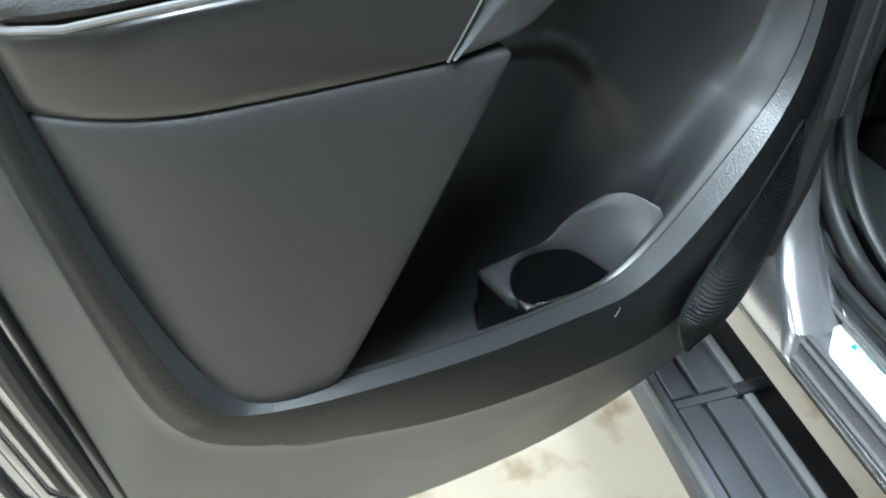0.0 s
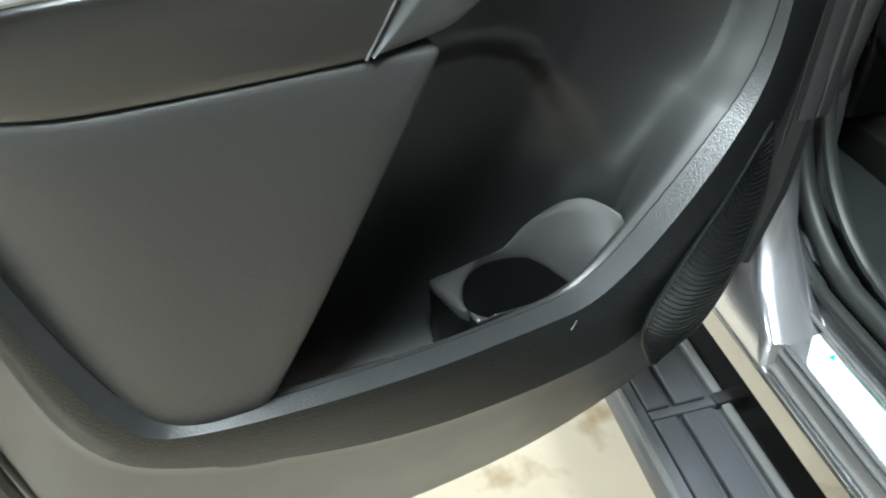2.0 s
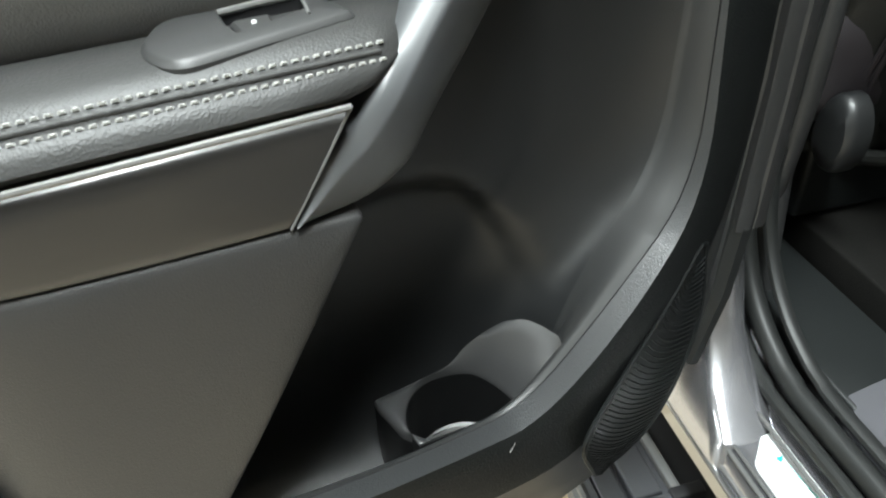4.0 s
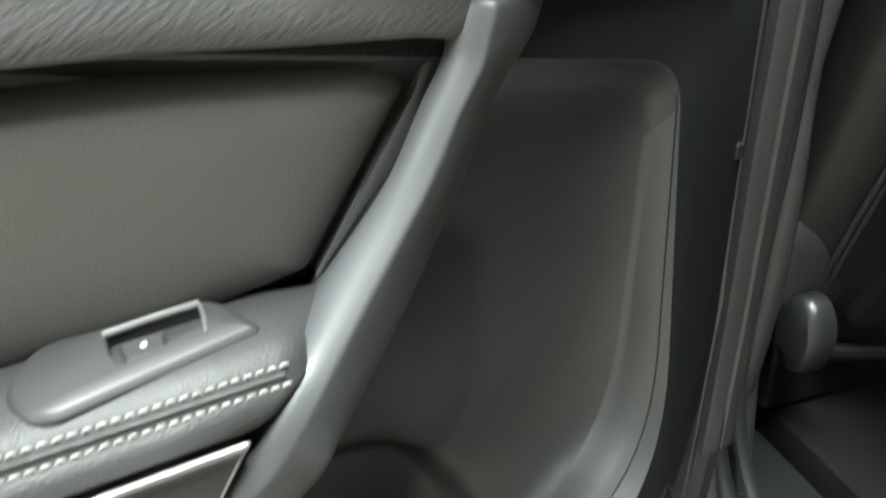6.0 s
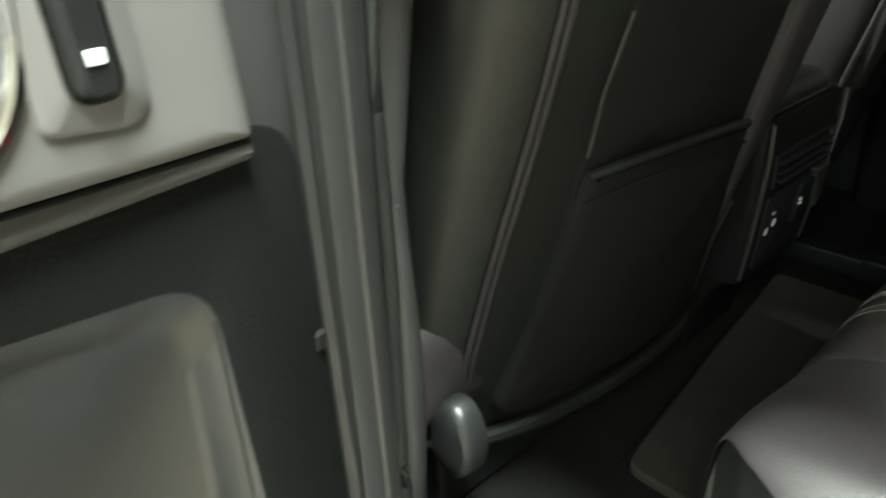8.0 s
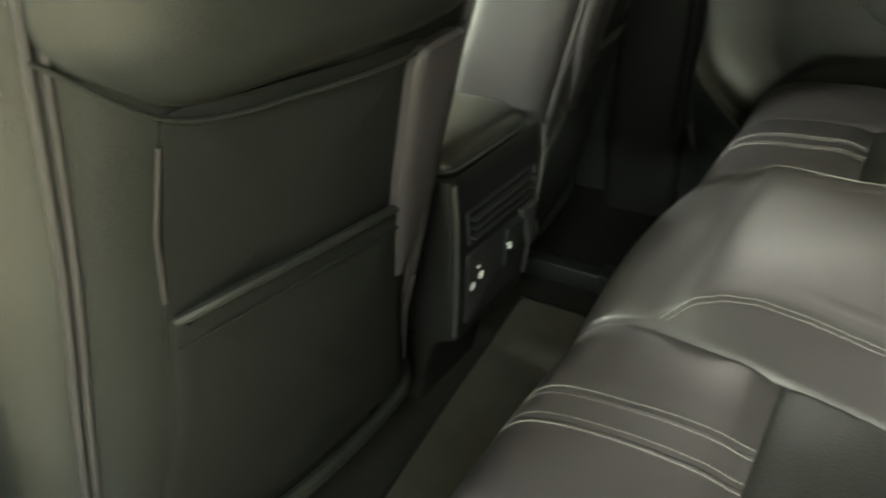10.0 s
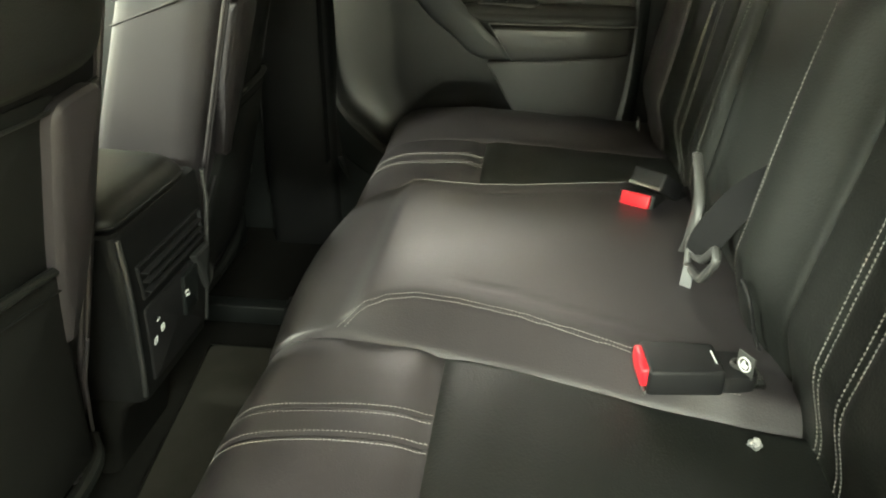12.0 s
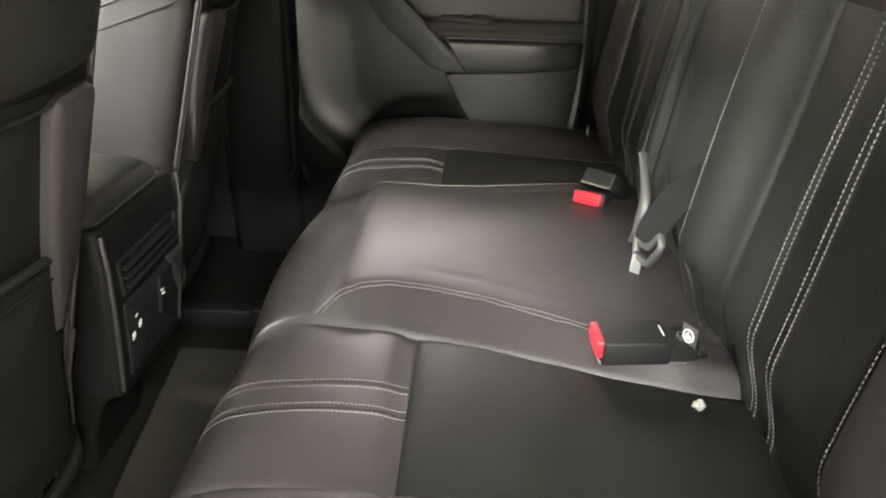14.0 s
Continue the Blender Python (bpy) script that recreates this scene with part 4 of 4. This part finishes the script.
def backrests():
    for g in (-1, 1):
        x0, x1 = (-.70, -.104) if g < 0 else (-.080, .70)
        m = Matrix.Translation((0, -.56, 1.05)) @ Matrix.Rotation(LEAN, 4, "X")
        b = part("backrest", rbox(x0 + .006, x1 - .006, -.09, -.012, -.08, .44, .02, m=m), DEEP, BENCH, "outer backrest" if g < 0 else "backrest with the centre place")
        cuts = [(.1005 if g < 0 else .102, .132), (.132, .248), (.248, .328), (.328, .3785), (.3785, .508), (.508, .70)]
        if g < 0:
            cuts[:2] = [(.1005, .116), (.116, .248)]
        names = ["edge_piping_panel", "inner_bolster", "insert", "stitched_strip", "insert", "outer_bolster"]
        # surf takes (a, b, lift) with a up the seat
        f = lambda t, x, lift: back(x, t, lift)
        for (x0, x1), pn in zip(cuts, names):
            lo, hi = (x0, x1) if g > 0 else (-x1, -x0)
            part(pn, patch(f, -.03, .47, lambda a, lo=lo: lo, lambda a, hi=hi: hi, 36, 14, .009, .004, .002 if "strip" not in pn else 0, skip=("a0",)), LEATHER if pn == "outer_bolster" else SEAT_INSERT, b, sharp=80)
        if g > 0:
            part("centre_panel", patch(f, -.03, .47, lambda a: -.083, lambda a: .101, 36, 16, .010, .005, .006, skip=("a0",)), SEAT_INSERT, b, sharp=80)
        lines = []
        for x in (.3225, .3335, .3735, .3840, .5085, .1165 if g < 0 else .1335):
            lines.append([back(g * x, -.01 + .47 * i / 50, .0008) for i in range(51)])
        for line in lines:
            part("stitching", stitches([line], (0, 1, .2), .0050, .0037, .00042), THREAD, b)
    for x in (-.42, .42):
        h = thing("rear_headrest", "black leather rear headrest above the backrest", "headrest", group="rear headrests")
        loops = []
        for z, hx, hy in ((1.445, .06, .025), (1.450, .095, .045), (1.47, .118, .058), (1.52, .128, .064), (1.57, .122, .060), (1.60, .10, .045), (1.606, .06, .02)):
            y = -.575 - (z - 1.44) * .15
            loops.append(rloop([(x - hx, y - hy, z), (x + hx, y - hy, z), (x + hx, y + hy, z), (x - hx, y + hy, z)], min(hx, hy) * .9, 6, 3))
        part("pad", loft(loops, True, True), LEATHER, h, sharp=80)
        for d in (-.05, .05):
            part("post", tube([(x + d, -.60, 1.40), (x + d, -.595, 1.46)], .006, 10, up=(1, 0, 0)), STEEL, h)


backrests()


def buckle(at, turn, tilt, label, button=True):
    t = thing("seat_belt_buckle", label, "seat belt buckle", group="belt buckles")
    t.matrix_world = Matrix.Translation(at) @ Matrix.Rotation(radians(turn), 4, "Z") @ Matrix.Rotation(radians(tilt), 4, "X") @ Matrix.Diagonal((1.05, .84, 1.05, 1))
    body = rbox(-.026, .026, -.086, 0, -.013, .014, .004, 3)
    for v in body.verts:
        v.co.x *= 1 - .10 * smoothstep(-.03, -.086, v.co.y)
    part("housing", body, BLACK, t)
    if button:
        part("release_button", rbox(-.021, .021, -.004, .0075, -.007, .0125, .003), RED, t, "red release button")
    part("front_rim", rbox(-.0245, .0245, .001, .004, -.0125, -.008, .001), STEEL, t)
    part("anchor_strap", rbox(-.018, .018, -.135, -.08, -.008, -.002, .001), STEEL, t)
    part("anchor_plate", loft([rloop([(-.022, -.082, z), (.022, -.082, z), (.02, -.125, z), (-.02, -.125, z)], .01, 4, 2) for z in (-.010, .004, .006)], True, True), BLACK, t)
    part("rivet", loft([[Vector((r * math.cos(a), -.108 + r * math.sin(a), z)) for a in [2 * math.pi * i / 18 for i in range(18)]] for r, z in ((.009, .004), (.009, .008), (.006, .009), (.005, .006))], False, True), BLACK_GREY, t)
    part("printed_mark", rbox(-.010, .010, -.0795, -.0780, .006, .0145, .0003), WHITE, t)


buckle((-.256, -.412, 1.085), 4, 0, "black seat belt buckle with red button lying on the bench")
buckle((.150, -.452, 1.092), 62, 16, "black seat belt buckle with red button beside the centre place")
buckle((.168, -.468, 1.122), 50, 30, "upturned black seat belt buckle behind another", False)


def centre_belt():
    t = thing("centre_seat_belt", "black belt webbing with a steel tongue hanging from its loop", "seat belt")
    path = curve([(-.094, -.490, 1.128), (-.097, -.492, 1.146), (-.098, -.504, 1.172), (-.097, -.526, 1.202), (-.094, -.565, 1.228), (-.092, -.620, 1.245)], 30)
    part("webbing", sweep(path, [(-.021, -.0008), (.021, -.0008), (.021, .0008), (-.021, .0008)], up=(-.7, 1, .2)), WEB, t)
    lp = rloop([(-.052, -.487, 1.130), (-.062, -.487, 1.100), (-.122, -.488, 1.114), (-.150, -.494, 1.150), (-.136, -.495, 1.160), (-.106, -.491, 1.130), (-.072, -.489, 1.120), (-.064, -.489, 1.136)], .008, 5, 3)
    part("loop", tube(lp + lp[:1], .0050, 10, up=(.2, 1, .1)), BLACK_GREY, t, "dark grey plastic loop")
    ton = [(-.080, -.485, 1.108), (-.086, -.482, 1.086), (-.0915, -.478, 1.066)]
    part("tongue", sweep(ton, [(-.0068, -.001), (.0068, -.001), (.0068, .001), (-.0068, .001)], up=(-.8, .5, .3)), SATIN, t, "stamped steel tongue")
    part("tongue_slot", sweep([(-.0870, -.4795, 1.0815), (-.0905, -.4768, 1.0705)], [(-.0030, -.0006), (.0030, -.0006), (.0030, .0006), (-.0030, .0006)], up=(-.8, .5, .3)), BLACK, t)
    return t


centre_belt()


def pull_strap():
    t = thing("pull_strap", "grey moulded belt guide standing between the backrests", "belt guide")
    path = curve([(.058, -.506, 1.200), (.020, -.503, 1.186), (-.020, -.499, 1.162), (-.031, -.492, 1.128), (-.022, -.489, 1.100)], 16)
    loops = []
    for i, p in enumerate(path):
        w = .004 + .015 * math.sin(math.pi * min(1, (i + .6) / 13) ** 1.4)
        loops.append([p + Vector((math.cos(a) * w, math.sin(a) * .006, 0)) for a in [2 * math.pi * k / 12 for k in range(12)]])
    part("guide", loft(loops, True, True), BLACK_GREY, t)


pull_strap()


def anchor_tag(x, y, z, tilt):
    t = thing("child_seat_tag", "small grey square tag with a white round symbol", "tag", (x, y, z), tilt, "child seat tags")
    part("square", rbox(-.0105, .0105, -.001, .001, -.012, .012, .0008), BLACK_GREY, t)
    circ = [[Vector((r * math.cos(2 * math.pi * i / 24), yy, r * math.sin(2 * math.pi * i / 24))) for i in range(24)] for r, yy in ((.0075, .0008), (.0075, .0022), (.0064, .0022), (.0064, .0012))]
    part("symbol_ring", loft(circ), WHITE, t)
    part("symbol", loft([[Vector((px, yy, pz)) for px, pz in ((-.003, -.004), (.004, -.003), (.0035, .0), (.001, .0045), (.0, .001), (-.004, .0))] for yy in (.0008, .0021)], False, True), WHITE, t)


anchor_tag(-.262, -.505, 1.101, 30)
anchor_tag(.55, -.505, 1.090, 5)


def wrapped_anchor():
    t = thing("anchor_wrapping", "crumpled clear film wrapped round a seat anchor", "film scrap", (-.324, -.506, 1.058))
    bm = bmesh.new()
    bmesh.ops.create_icosphere(bm, subdivisions=3, radius=.0055)
    for v in bm.verts:
        n = noise.noise(v.co * 260) * .4 + noise.noise(v.co * 700) * .25
        v.co *= 1 + n
        v.co.z *= 1.25
    part("film", bm, CLEAR, t)


wrapped_anchor()


def backrest_cord():
    t = thing("release_cord", "thin black release cord lying on the backrest", "cord")
    part("cord", tube(curve([back(-.172, .080, .006), back(-.176, .088, .009), back(-.184, .086, .010), back(-.196, .070, .010), back(-.196, .042, .010), back(-.205, .015, .008), back(-.212, -.01, .004)], 30), .0020, 8, up=(.1, 1, .2)), BLACK, t)


backrest_cord()


# ---- front seats ----
def front_seat(cx, y0, g, hide, label):
    """cx: the seat's middle; g: +1 where its outer side lies towards -x."""
    seat = thing("bucket_seat", label, "car seat", group="front seats")
    X = lambda x: cx + (x + .43) * g
    yr = lambda z: y0 - .27 * (z - .95)
    bow = lambda x: (.60 if x < -.30 else .25) * (x + .30) ** 2

    def R(x, z, h):
        """On the rear face, h towards the back."""
        return Vector((X(x), yr(z) + bow(x) - h, z))

    loops = []
    for z, ol, il, d in ((.80, .235, .205, .16), (.835, .245, .212, .18), (.90, .250, .214, .20), (1.0, .248, .214, .20), (1.15, .244, .213, .19), (1.30, .238, .210, .18), (1.45, .228, .205, .17), (1.55, .205, .19, .15), (1.62, .17, .16, .11), (1.64, .12, .11, .07)):
        a, b, y = -.43 - ol, -.43 + il + (.040 * smoothstep(.86, .95, z) if g > 0 else 0), yr(z)
        loops.append([Vector((X(p.x), p.y, z)) for p in rloop([(a - .006, y + d + .03, 0), (a + .006, y + .105, 0), (a + .050, y + bow(a + .05) + .006, 0), (-.54, y + bow(-.54), 0), (-.40, y + bow(-.40), 0), (b - .03, y + .004, 0), (b, y + .03, 0), (b + .006, y + d, 0)], [.03, .05, .03, .05, .1, .03, .03, .03], 5, 4)])
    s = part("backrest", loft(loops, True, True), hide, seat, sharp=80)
    # corner piping
    for x in (-.605, -.597, -.224, -.235):
        part("piping", tube([R(x - (.010 if x < -.4 else 0) * (smoothstep(1.30, 1.0, z) - smoothstep(.96, .85, z)), z, -.001) for z in [.84 + i * .031 for i in range(22)]], .0035, 8, up=(0, 1, 0)), LEATHER, s)
    # upper rear pad overhanging the pocket panel
    up = [(-.606, 1.400), (-.532, 1.350), (-.43, 1.356), (-.32, 1.358), (-.236, 1.366), (-.222, 1.58), (-.60, 1.58)]
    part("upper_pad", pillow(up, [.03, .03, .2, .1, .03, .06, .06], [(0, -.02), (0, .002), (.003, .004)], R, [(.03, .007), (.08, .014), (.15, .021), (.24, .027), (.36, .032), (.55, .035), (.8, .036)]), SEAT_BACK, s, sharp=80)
    # dark strip painted where the upper pad's overhang throws shade
    part("pad_shadow", pillow([(-.530, 1.343), (-.43, 1.338), (-.32, 1.338), (-.238, 1.348), (-.238, 1.372), (-.32, 1.372), (-.43, 1.372), (-.520, 1.362)], .004, [(0, -.008), (0, .0015)], R), WELL, s, "dark strip for the shadow under the upper pad")
    part("panel_piping", tube(curve([R(-.606, 1.400, .003), R(-.532, 1.346, .006), R(-.43, 1.340, .008), R(-.32, 1.340, .008), R(-.24, 1.350, .006)], 30), .0020, 8, up=(0, 1, 0)), SEAT_BACK, s)
    # pocket panel and lower pocket with its hem
    part("pocket_panel", pillow([(-.540, 1.352), (-.30, 1.352), (-.288, 1.15), (-.546, 1.15)], .012, [(0, -.01), (0, .002), (.004, .0035)], R), FABRIC, s)
    part("pocket", pillow([(-.543, 1.184), (-.43, 1.1955), (-.298, 1.184), (-.256, 1.02), (-.205, .86), (-.575, .86), (-.541, 1.05)], [.01, .2, .01, .1, .02, .04, .1], [(0, -.01), (0, .007), (.003, .010), (.012, .012)], R, [(.4, .019)]), FABRIC, s, sharp=80)
    part("pocket_hem", tube(curve([R(-.541, 1.180, .008), R(-.50, 1.189, .014), R(-.43, 1.195, .017), R(-.36, 1.193, .015), R(-.298, 1.182, .008)], 24), .0050, 10, up=(0, 1, 0)), SEAT_BACK, s)
    part("hem_seam", tube(curve([R(-.541, 1.152, .0115), R(-.50, 1.162, .0160), R(-.43, 1.170, .0185), R(-.36, 1.168, .0165), R(-.296, 1.160, .0125)], 24), .0016, 8, up=(0, 1, 0)), FABRIC, s)
    part("panel_edge", tube([R(-.543, 1.33, .003), R(-.548, 1.26, .003), R(-.545, 1.20, .004)], .0018, 8, up=(0, 1, 0)), LEATHER, s)
    part("side_strip", pillow([(-.322, 1.345), (-.246, 1.352), (-.248, 1.20), (-.270, 1.096), (-.286, 1.086), (-.309, 1.18)], [.02, .02, .06, .008, .006, .05], [(0, -.01), (0, .012), (.004, .017), (.010, .019)], R), LEATHER, s, "creased leather side strip")
    part("strip_seam", tube([R(-.245, 1.065, .012), R(-.235, 1.0, .006), R(-.205, .90, .004)], .0022, 6, up=(0, 1, 0)), LEATHER, s)
    part("lower_edge", tube(curve([R(-.665, .880, -.03), R(-.62, .838, .004), R(-.5, .826, .010), R(-.35, .824, .010), R(-.20, .826, .004), R(-.16, .85, -.02)], 30), .011, 10, up=(0, 0, 1)), SEAT_BACK, s)
    # seams round the outer side
    for z in (1.385, 1.415):
        part("side_seam", tube(curve([Vector((X(x), yr(z) + dy, z - dz)) for x, dy, dz in ((-.620, .062, 0), (-.645, .080, .004), (-.668, .112, .010), (-.674, .16, .018), (-.676, .22, .028))], 20), .0024, 6), LEATHER, s)
    for z in (1.372, 1.408):
        part("side_seam", tube([Vector((X(-.43 + .213), yr(z) + .02 + k * .034, z - .012 * k)) for k in range(6)], .0022, 6), LEATHER, s)
    # cushion, base and recliner
    part("cushion", rbox(min(X(-.70), X(-.18)), max(X(-.70), X(-.18)), y0 + .06, y0 + .58, .88, 1.03, .045, 4), LEATHER, seat)
    part("seat_base", rbox(min(X(-.64), X(-.22)), max(X(-.64), X(-.22)), y0 + .08, y0 + .50, .74, .88, .01), DEEP, seat)
    if g < 0:
        return seat
    loops = []
    for dx, k in ((.01, 1.0), (-.008, 1.0), (-.016, .93), (-.021, .78), (-.0225, .4)):
        loops.append([Vector((X(-.640 + dx), y0 + .042 + .032 * k * math.cos(a), .890 + .050 * k * math.sin(a))) for a in [2 * math.pi * i / 28 for i in range(28)]])
    part("recliner_cover", loft(loops, False, True), RECESS, seat, "round dark plastic recliner cover")
    return seat


# twin seats: near backrest darkened for its shade, far one left lighter as lit
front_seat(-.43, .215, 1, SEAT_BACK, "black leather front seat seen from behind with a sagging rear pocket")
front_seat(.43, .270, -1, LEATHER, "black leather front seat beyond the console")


# ---- console, floor ----
def console():
    c = thing("centre_console", "dark centre console with padded lid and rear vents", "console")
    c.matrix_world = Matrix.Translation((-.028, 0, 0)) @ Matrix.Diagonal((.9, 1, 1, 1))
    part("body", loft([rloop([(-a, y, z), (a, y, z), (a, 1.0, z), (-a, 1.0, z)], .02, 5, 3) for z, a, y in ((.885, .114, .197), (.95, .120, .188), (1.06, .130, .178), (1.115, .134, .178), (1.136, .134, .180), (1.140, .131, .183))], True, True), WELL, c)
    # foot split off in a dark tone to stand for the shade low down
    part("foot", loft([rloop([(-a, y, z), (a, y, z), (a, .98, z), (-a, .98, z)], .02, 5, 3) for z, a, y in ((.735, .095, .275), (.80, .10, .262), (.86, .108, .235), (.888, .112, .203))], True, True), CARPET, c, "console foot, darkened for its shade")
    lid = []
    for z, d in ((1.136, .006), (1.141, .002), (1.147, .0), (1.153, .001), (1.160, .005), (1.167, .013), (1.171, .024), (1.174, .040), (1.176, .060)):
        lid.append(rloop([(-.128 + d, .186 + d, z), (.118 - d, .186 + d, z), (.118 - d, .58, z + .012), (-.128 + d, .58, z + .012)], [.03, .05, .02, .02], 8, 4))
    part("lid", loft(lid, True, True), SEAT_BACK, c, "padded leather armrest lid", sharp=60)
    part("lid_piping", tube(curve([(-.129, .34, 1.146), (-.129, .235, 1.146), (-.122, .194, 1.146), (-.100, .1865, 1.146), (0, .1855, 1.146), (.085, .187, 1.146), (.112, .202, 1.146), (.119, .24, 1.146), (.119, .34, 1.146)], 50), .0016, 8), ARM, c)
    for x in (-1, 1):
        part("side_trim", sweep([(x * .1335, .1765, 1.136), (x * .1315, .1755, 1.09), (x * .124, .181, 1.03), (x * .115, .190, .95), (x * .110, .197, .895)], ring(.0036, 8), up=(1, 0, 0)), POCKET, c, "grey edge trim")
    def F(x, z, h):
        return Vector((x, lerp([(.86, .200), (.95, .188), (1.06, .178)], z) - h, z))
    part("vent", pillow([(-.105, 1.088), (.105, 1.088), (.098, 1.036), (-.098, 1.036)], .006, [(0, -.004), (0, .003), (.003, .004), (.006, -.001)], F), BLACK, c)
    for i in range(3):
        z = 1.048 + i * .013
        part("vent_slat", rbox(-.093, .093, .168, .180, z - .001, z + .001, .0006), BLACK, c)
    part("socket_panel", pillow([(-.100, 1.024), (.100, 1.024), (.088, .905), (-.088, .905)], .008, [(0, -.004), (0, .003), (.003, .0045)], F), BLACK, c)
    part("socket_cover", pillow([(.010, 1.018), (.062, 1.018), (.056, .955), (.010, .955)], .004, [(0, .002), (0, .008), (.002, .0095)], F), DEEP, c)
    part("corner_cover", pillow([(.050, 1.032), (.106, 1.032), (.096, .958), (.090, .960)], .004, [(0, .002), (0, .010), (.003, .012)], F), POCKET, c)
    part("knob", loft([[Vector((.116 + r * math.cos(a), .19 - d, .972 + r * math.sin(a))) for a in [2 * math.pi * i / 20 for i in range(20)]] for r, d in ((.020, -.02), (.020, .004), (.017, .008))], False, True), ARM, c)
    for x, z in ((-.083, .968), (-.060, .976)):
        lp = rloop([(x - .0045, z - .0052, 0), (x + .0045, z - .0038, 0), (x + .0052, z + .006, 0), (x - .0038, z + .0046, 0)], .0022, 3, 2)
        cl = [Vector((p.x, p.y)) for p in lp]
        part("pictogram", loft([[F(p.x, p.y, h) for p in inset_loop(cl, d)] for d, h in ((0, .0044), (0, .0054), (.0008, .0054), (.0008, .0044))]), WHITE, c)
        part("pictogram", pillow([(x - .003, z), (x + .003, z + .0005), (x + .003, z + .0014), (x - .003, z + .0009)], .0005, [(0, .0044), (0, .0054)], F, k=1, mid=1), WHITE, c)
    part("pictogram", pillow([(-.074, .994), (-.066, .996), (-.066, .994), (-.074, .9925)], .0003, [(0, .0044), (0, .0054)], F, k=1, mid=1), WHITE, c)
    for x, z in ((.012, .994), (.019, .9925), (.015, .987), (.022, .9855)):
        part("pictogram", pillow([(x - .0022, z - .0019), (x + .0018, z - .0019), (x + .0024, z + .0019), (x - .0016, z + .0019)], .0007, [(0, .009), (0, .0105)], F, k=2, mid=1), WHITE, c)


console()


def floor_mat():
    t = thing("floor_mat", "grey carpet floor mat in the rear footwell", "floor mat")
    edge = [(-.42, -.06), (.205, -.06), (.205, .266), (.10, .252), (-.12, .226), (-.30, .200), (-.42, .185)]
    part("carpet", loft([[Vector((p.x, p.y, z)) for p in inset_loop(rloop([(x, y, 0) for x, y in edge], [.03, .02, .02, .05, .05, .05, .03], 4, 3), d)] for z, d in ((.737, 0), (.746, 0), (.750, .003))], False, True), MAT, t)
    part("binding", tube([(x, y, .748) for x, y in edge[1:]], .003, 8), CARPET, t)


floor_mat()


def seat_rail():
    t = thing("seat_rail", "dark front seat rail on the carpet", "seat rail")
    part("rail", rbox(.30, .335, .12, .60, .736, .775, .004), DEEP, t)
    part("cover", rbox(.294, .341, .10, .155, .736, .782, .006), DEEP, t)


seat_rail()


def far_pillar():
    t = thing("pillar_trim", "pillar trim beside the closed door, cover near-black with painted shade", "pillar trim")
    # near-black cover, unlike the near pillar's: shade put into its colour
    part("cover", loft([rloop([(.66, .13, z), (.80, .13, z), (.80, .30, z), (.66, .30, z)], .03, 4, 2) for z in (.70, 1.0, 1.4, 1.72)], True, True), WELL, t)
    part("door_seal", tube([(.70, .15, 1.7), (.69, .145, 1.2), (.69, .13, .95), (.69, .08, .84), (.69, .0, .80), (.69, -.3, .79)], .010, 10), RUBBER, t)
    part("rear_cover", loft([rloop([(.70, -.80, z), (.80, -.80, z), (.80, -.60 - k, z), (.70, -.63 - k, z)], .02, 4, 2) for z, k in ((.70, 0), (1.0, 0.0), (1.3, .02), (1.7, .06))], True, True), SMOOTH, t)


far_pillar()


def belt_strap():
    t = thing("front_seat_belt", "dark belt webbing hanging along the far pillar", "seat belt")
    part("webbing", sweep([(.655, .14, 1.68), (.650, .142, 1.3), (.648, .145, .95)], [(-.02, -.0008), (.02, -.0008), (.02, .0008), (-.02, .0008)], up=(0, 1, 0)), WEB, t)


belt_strap()
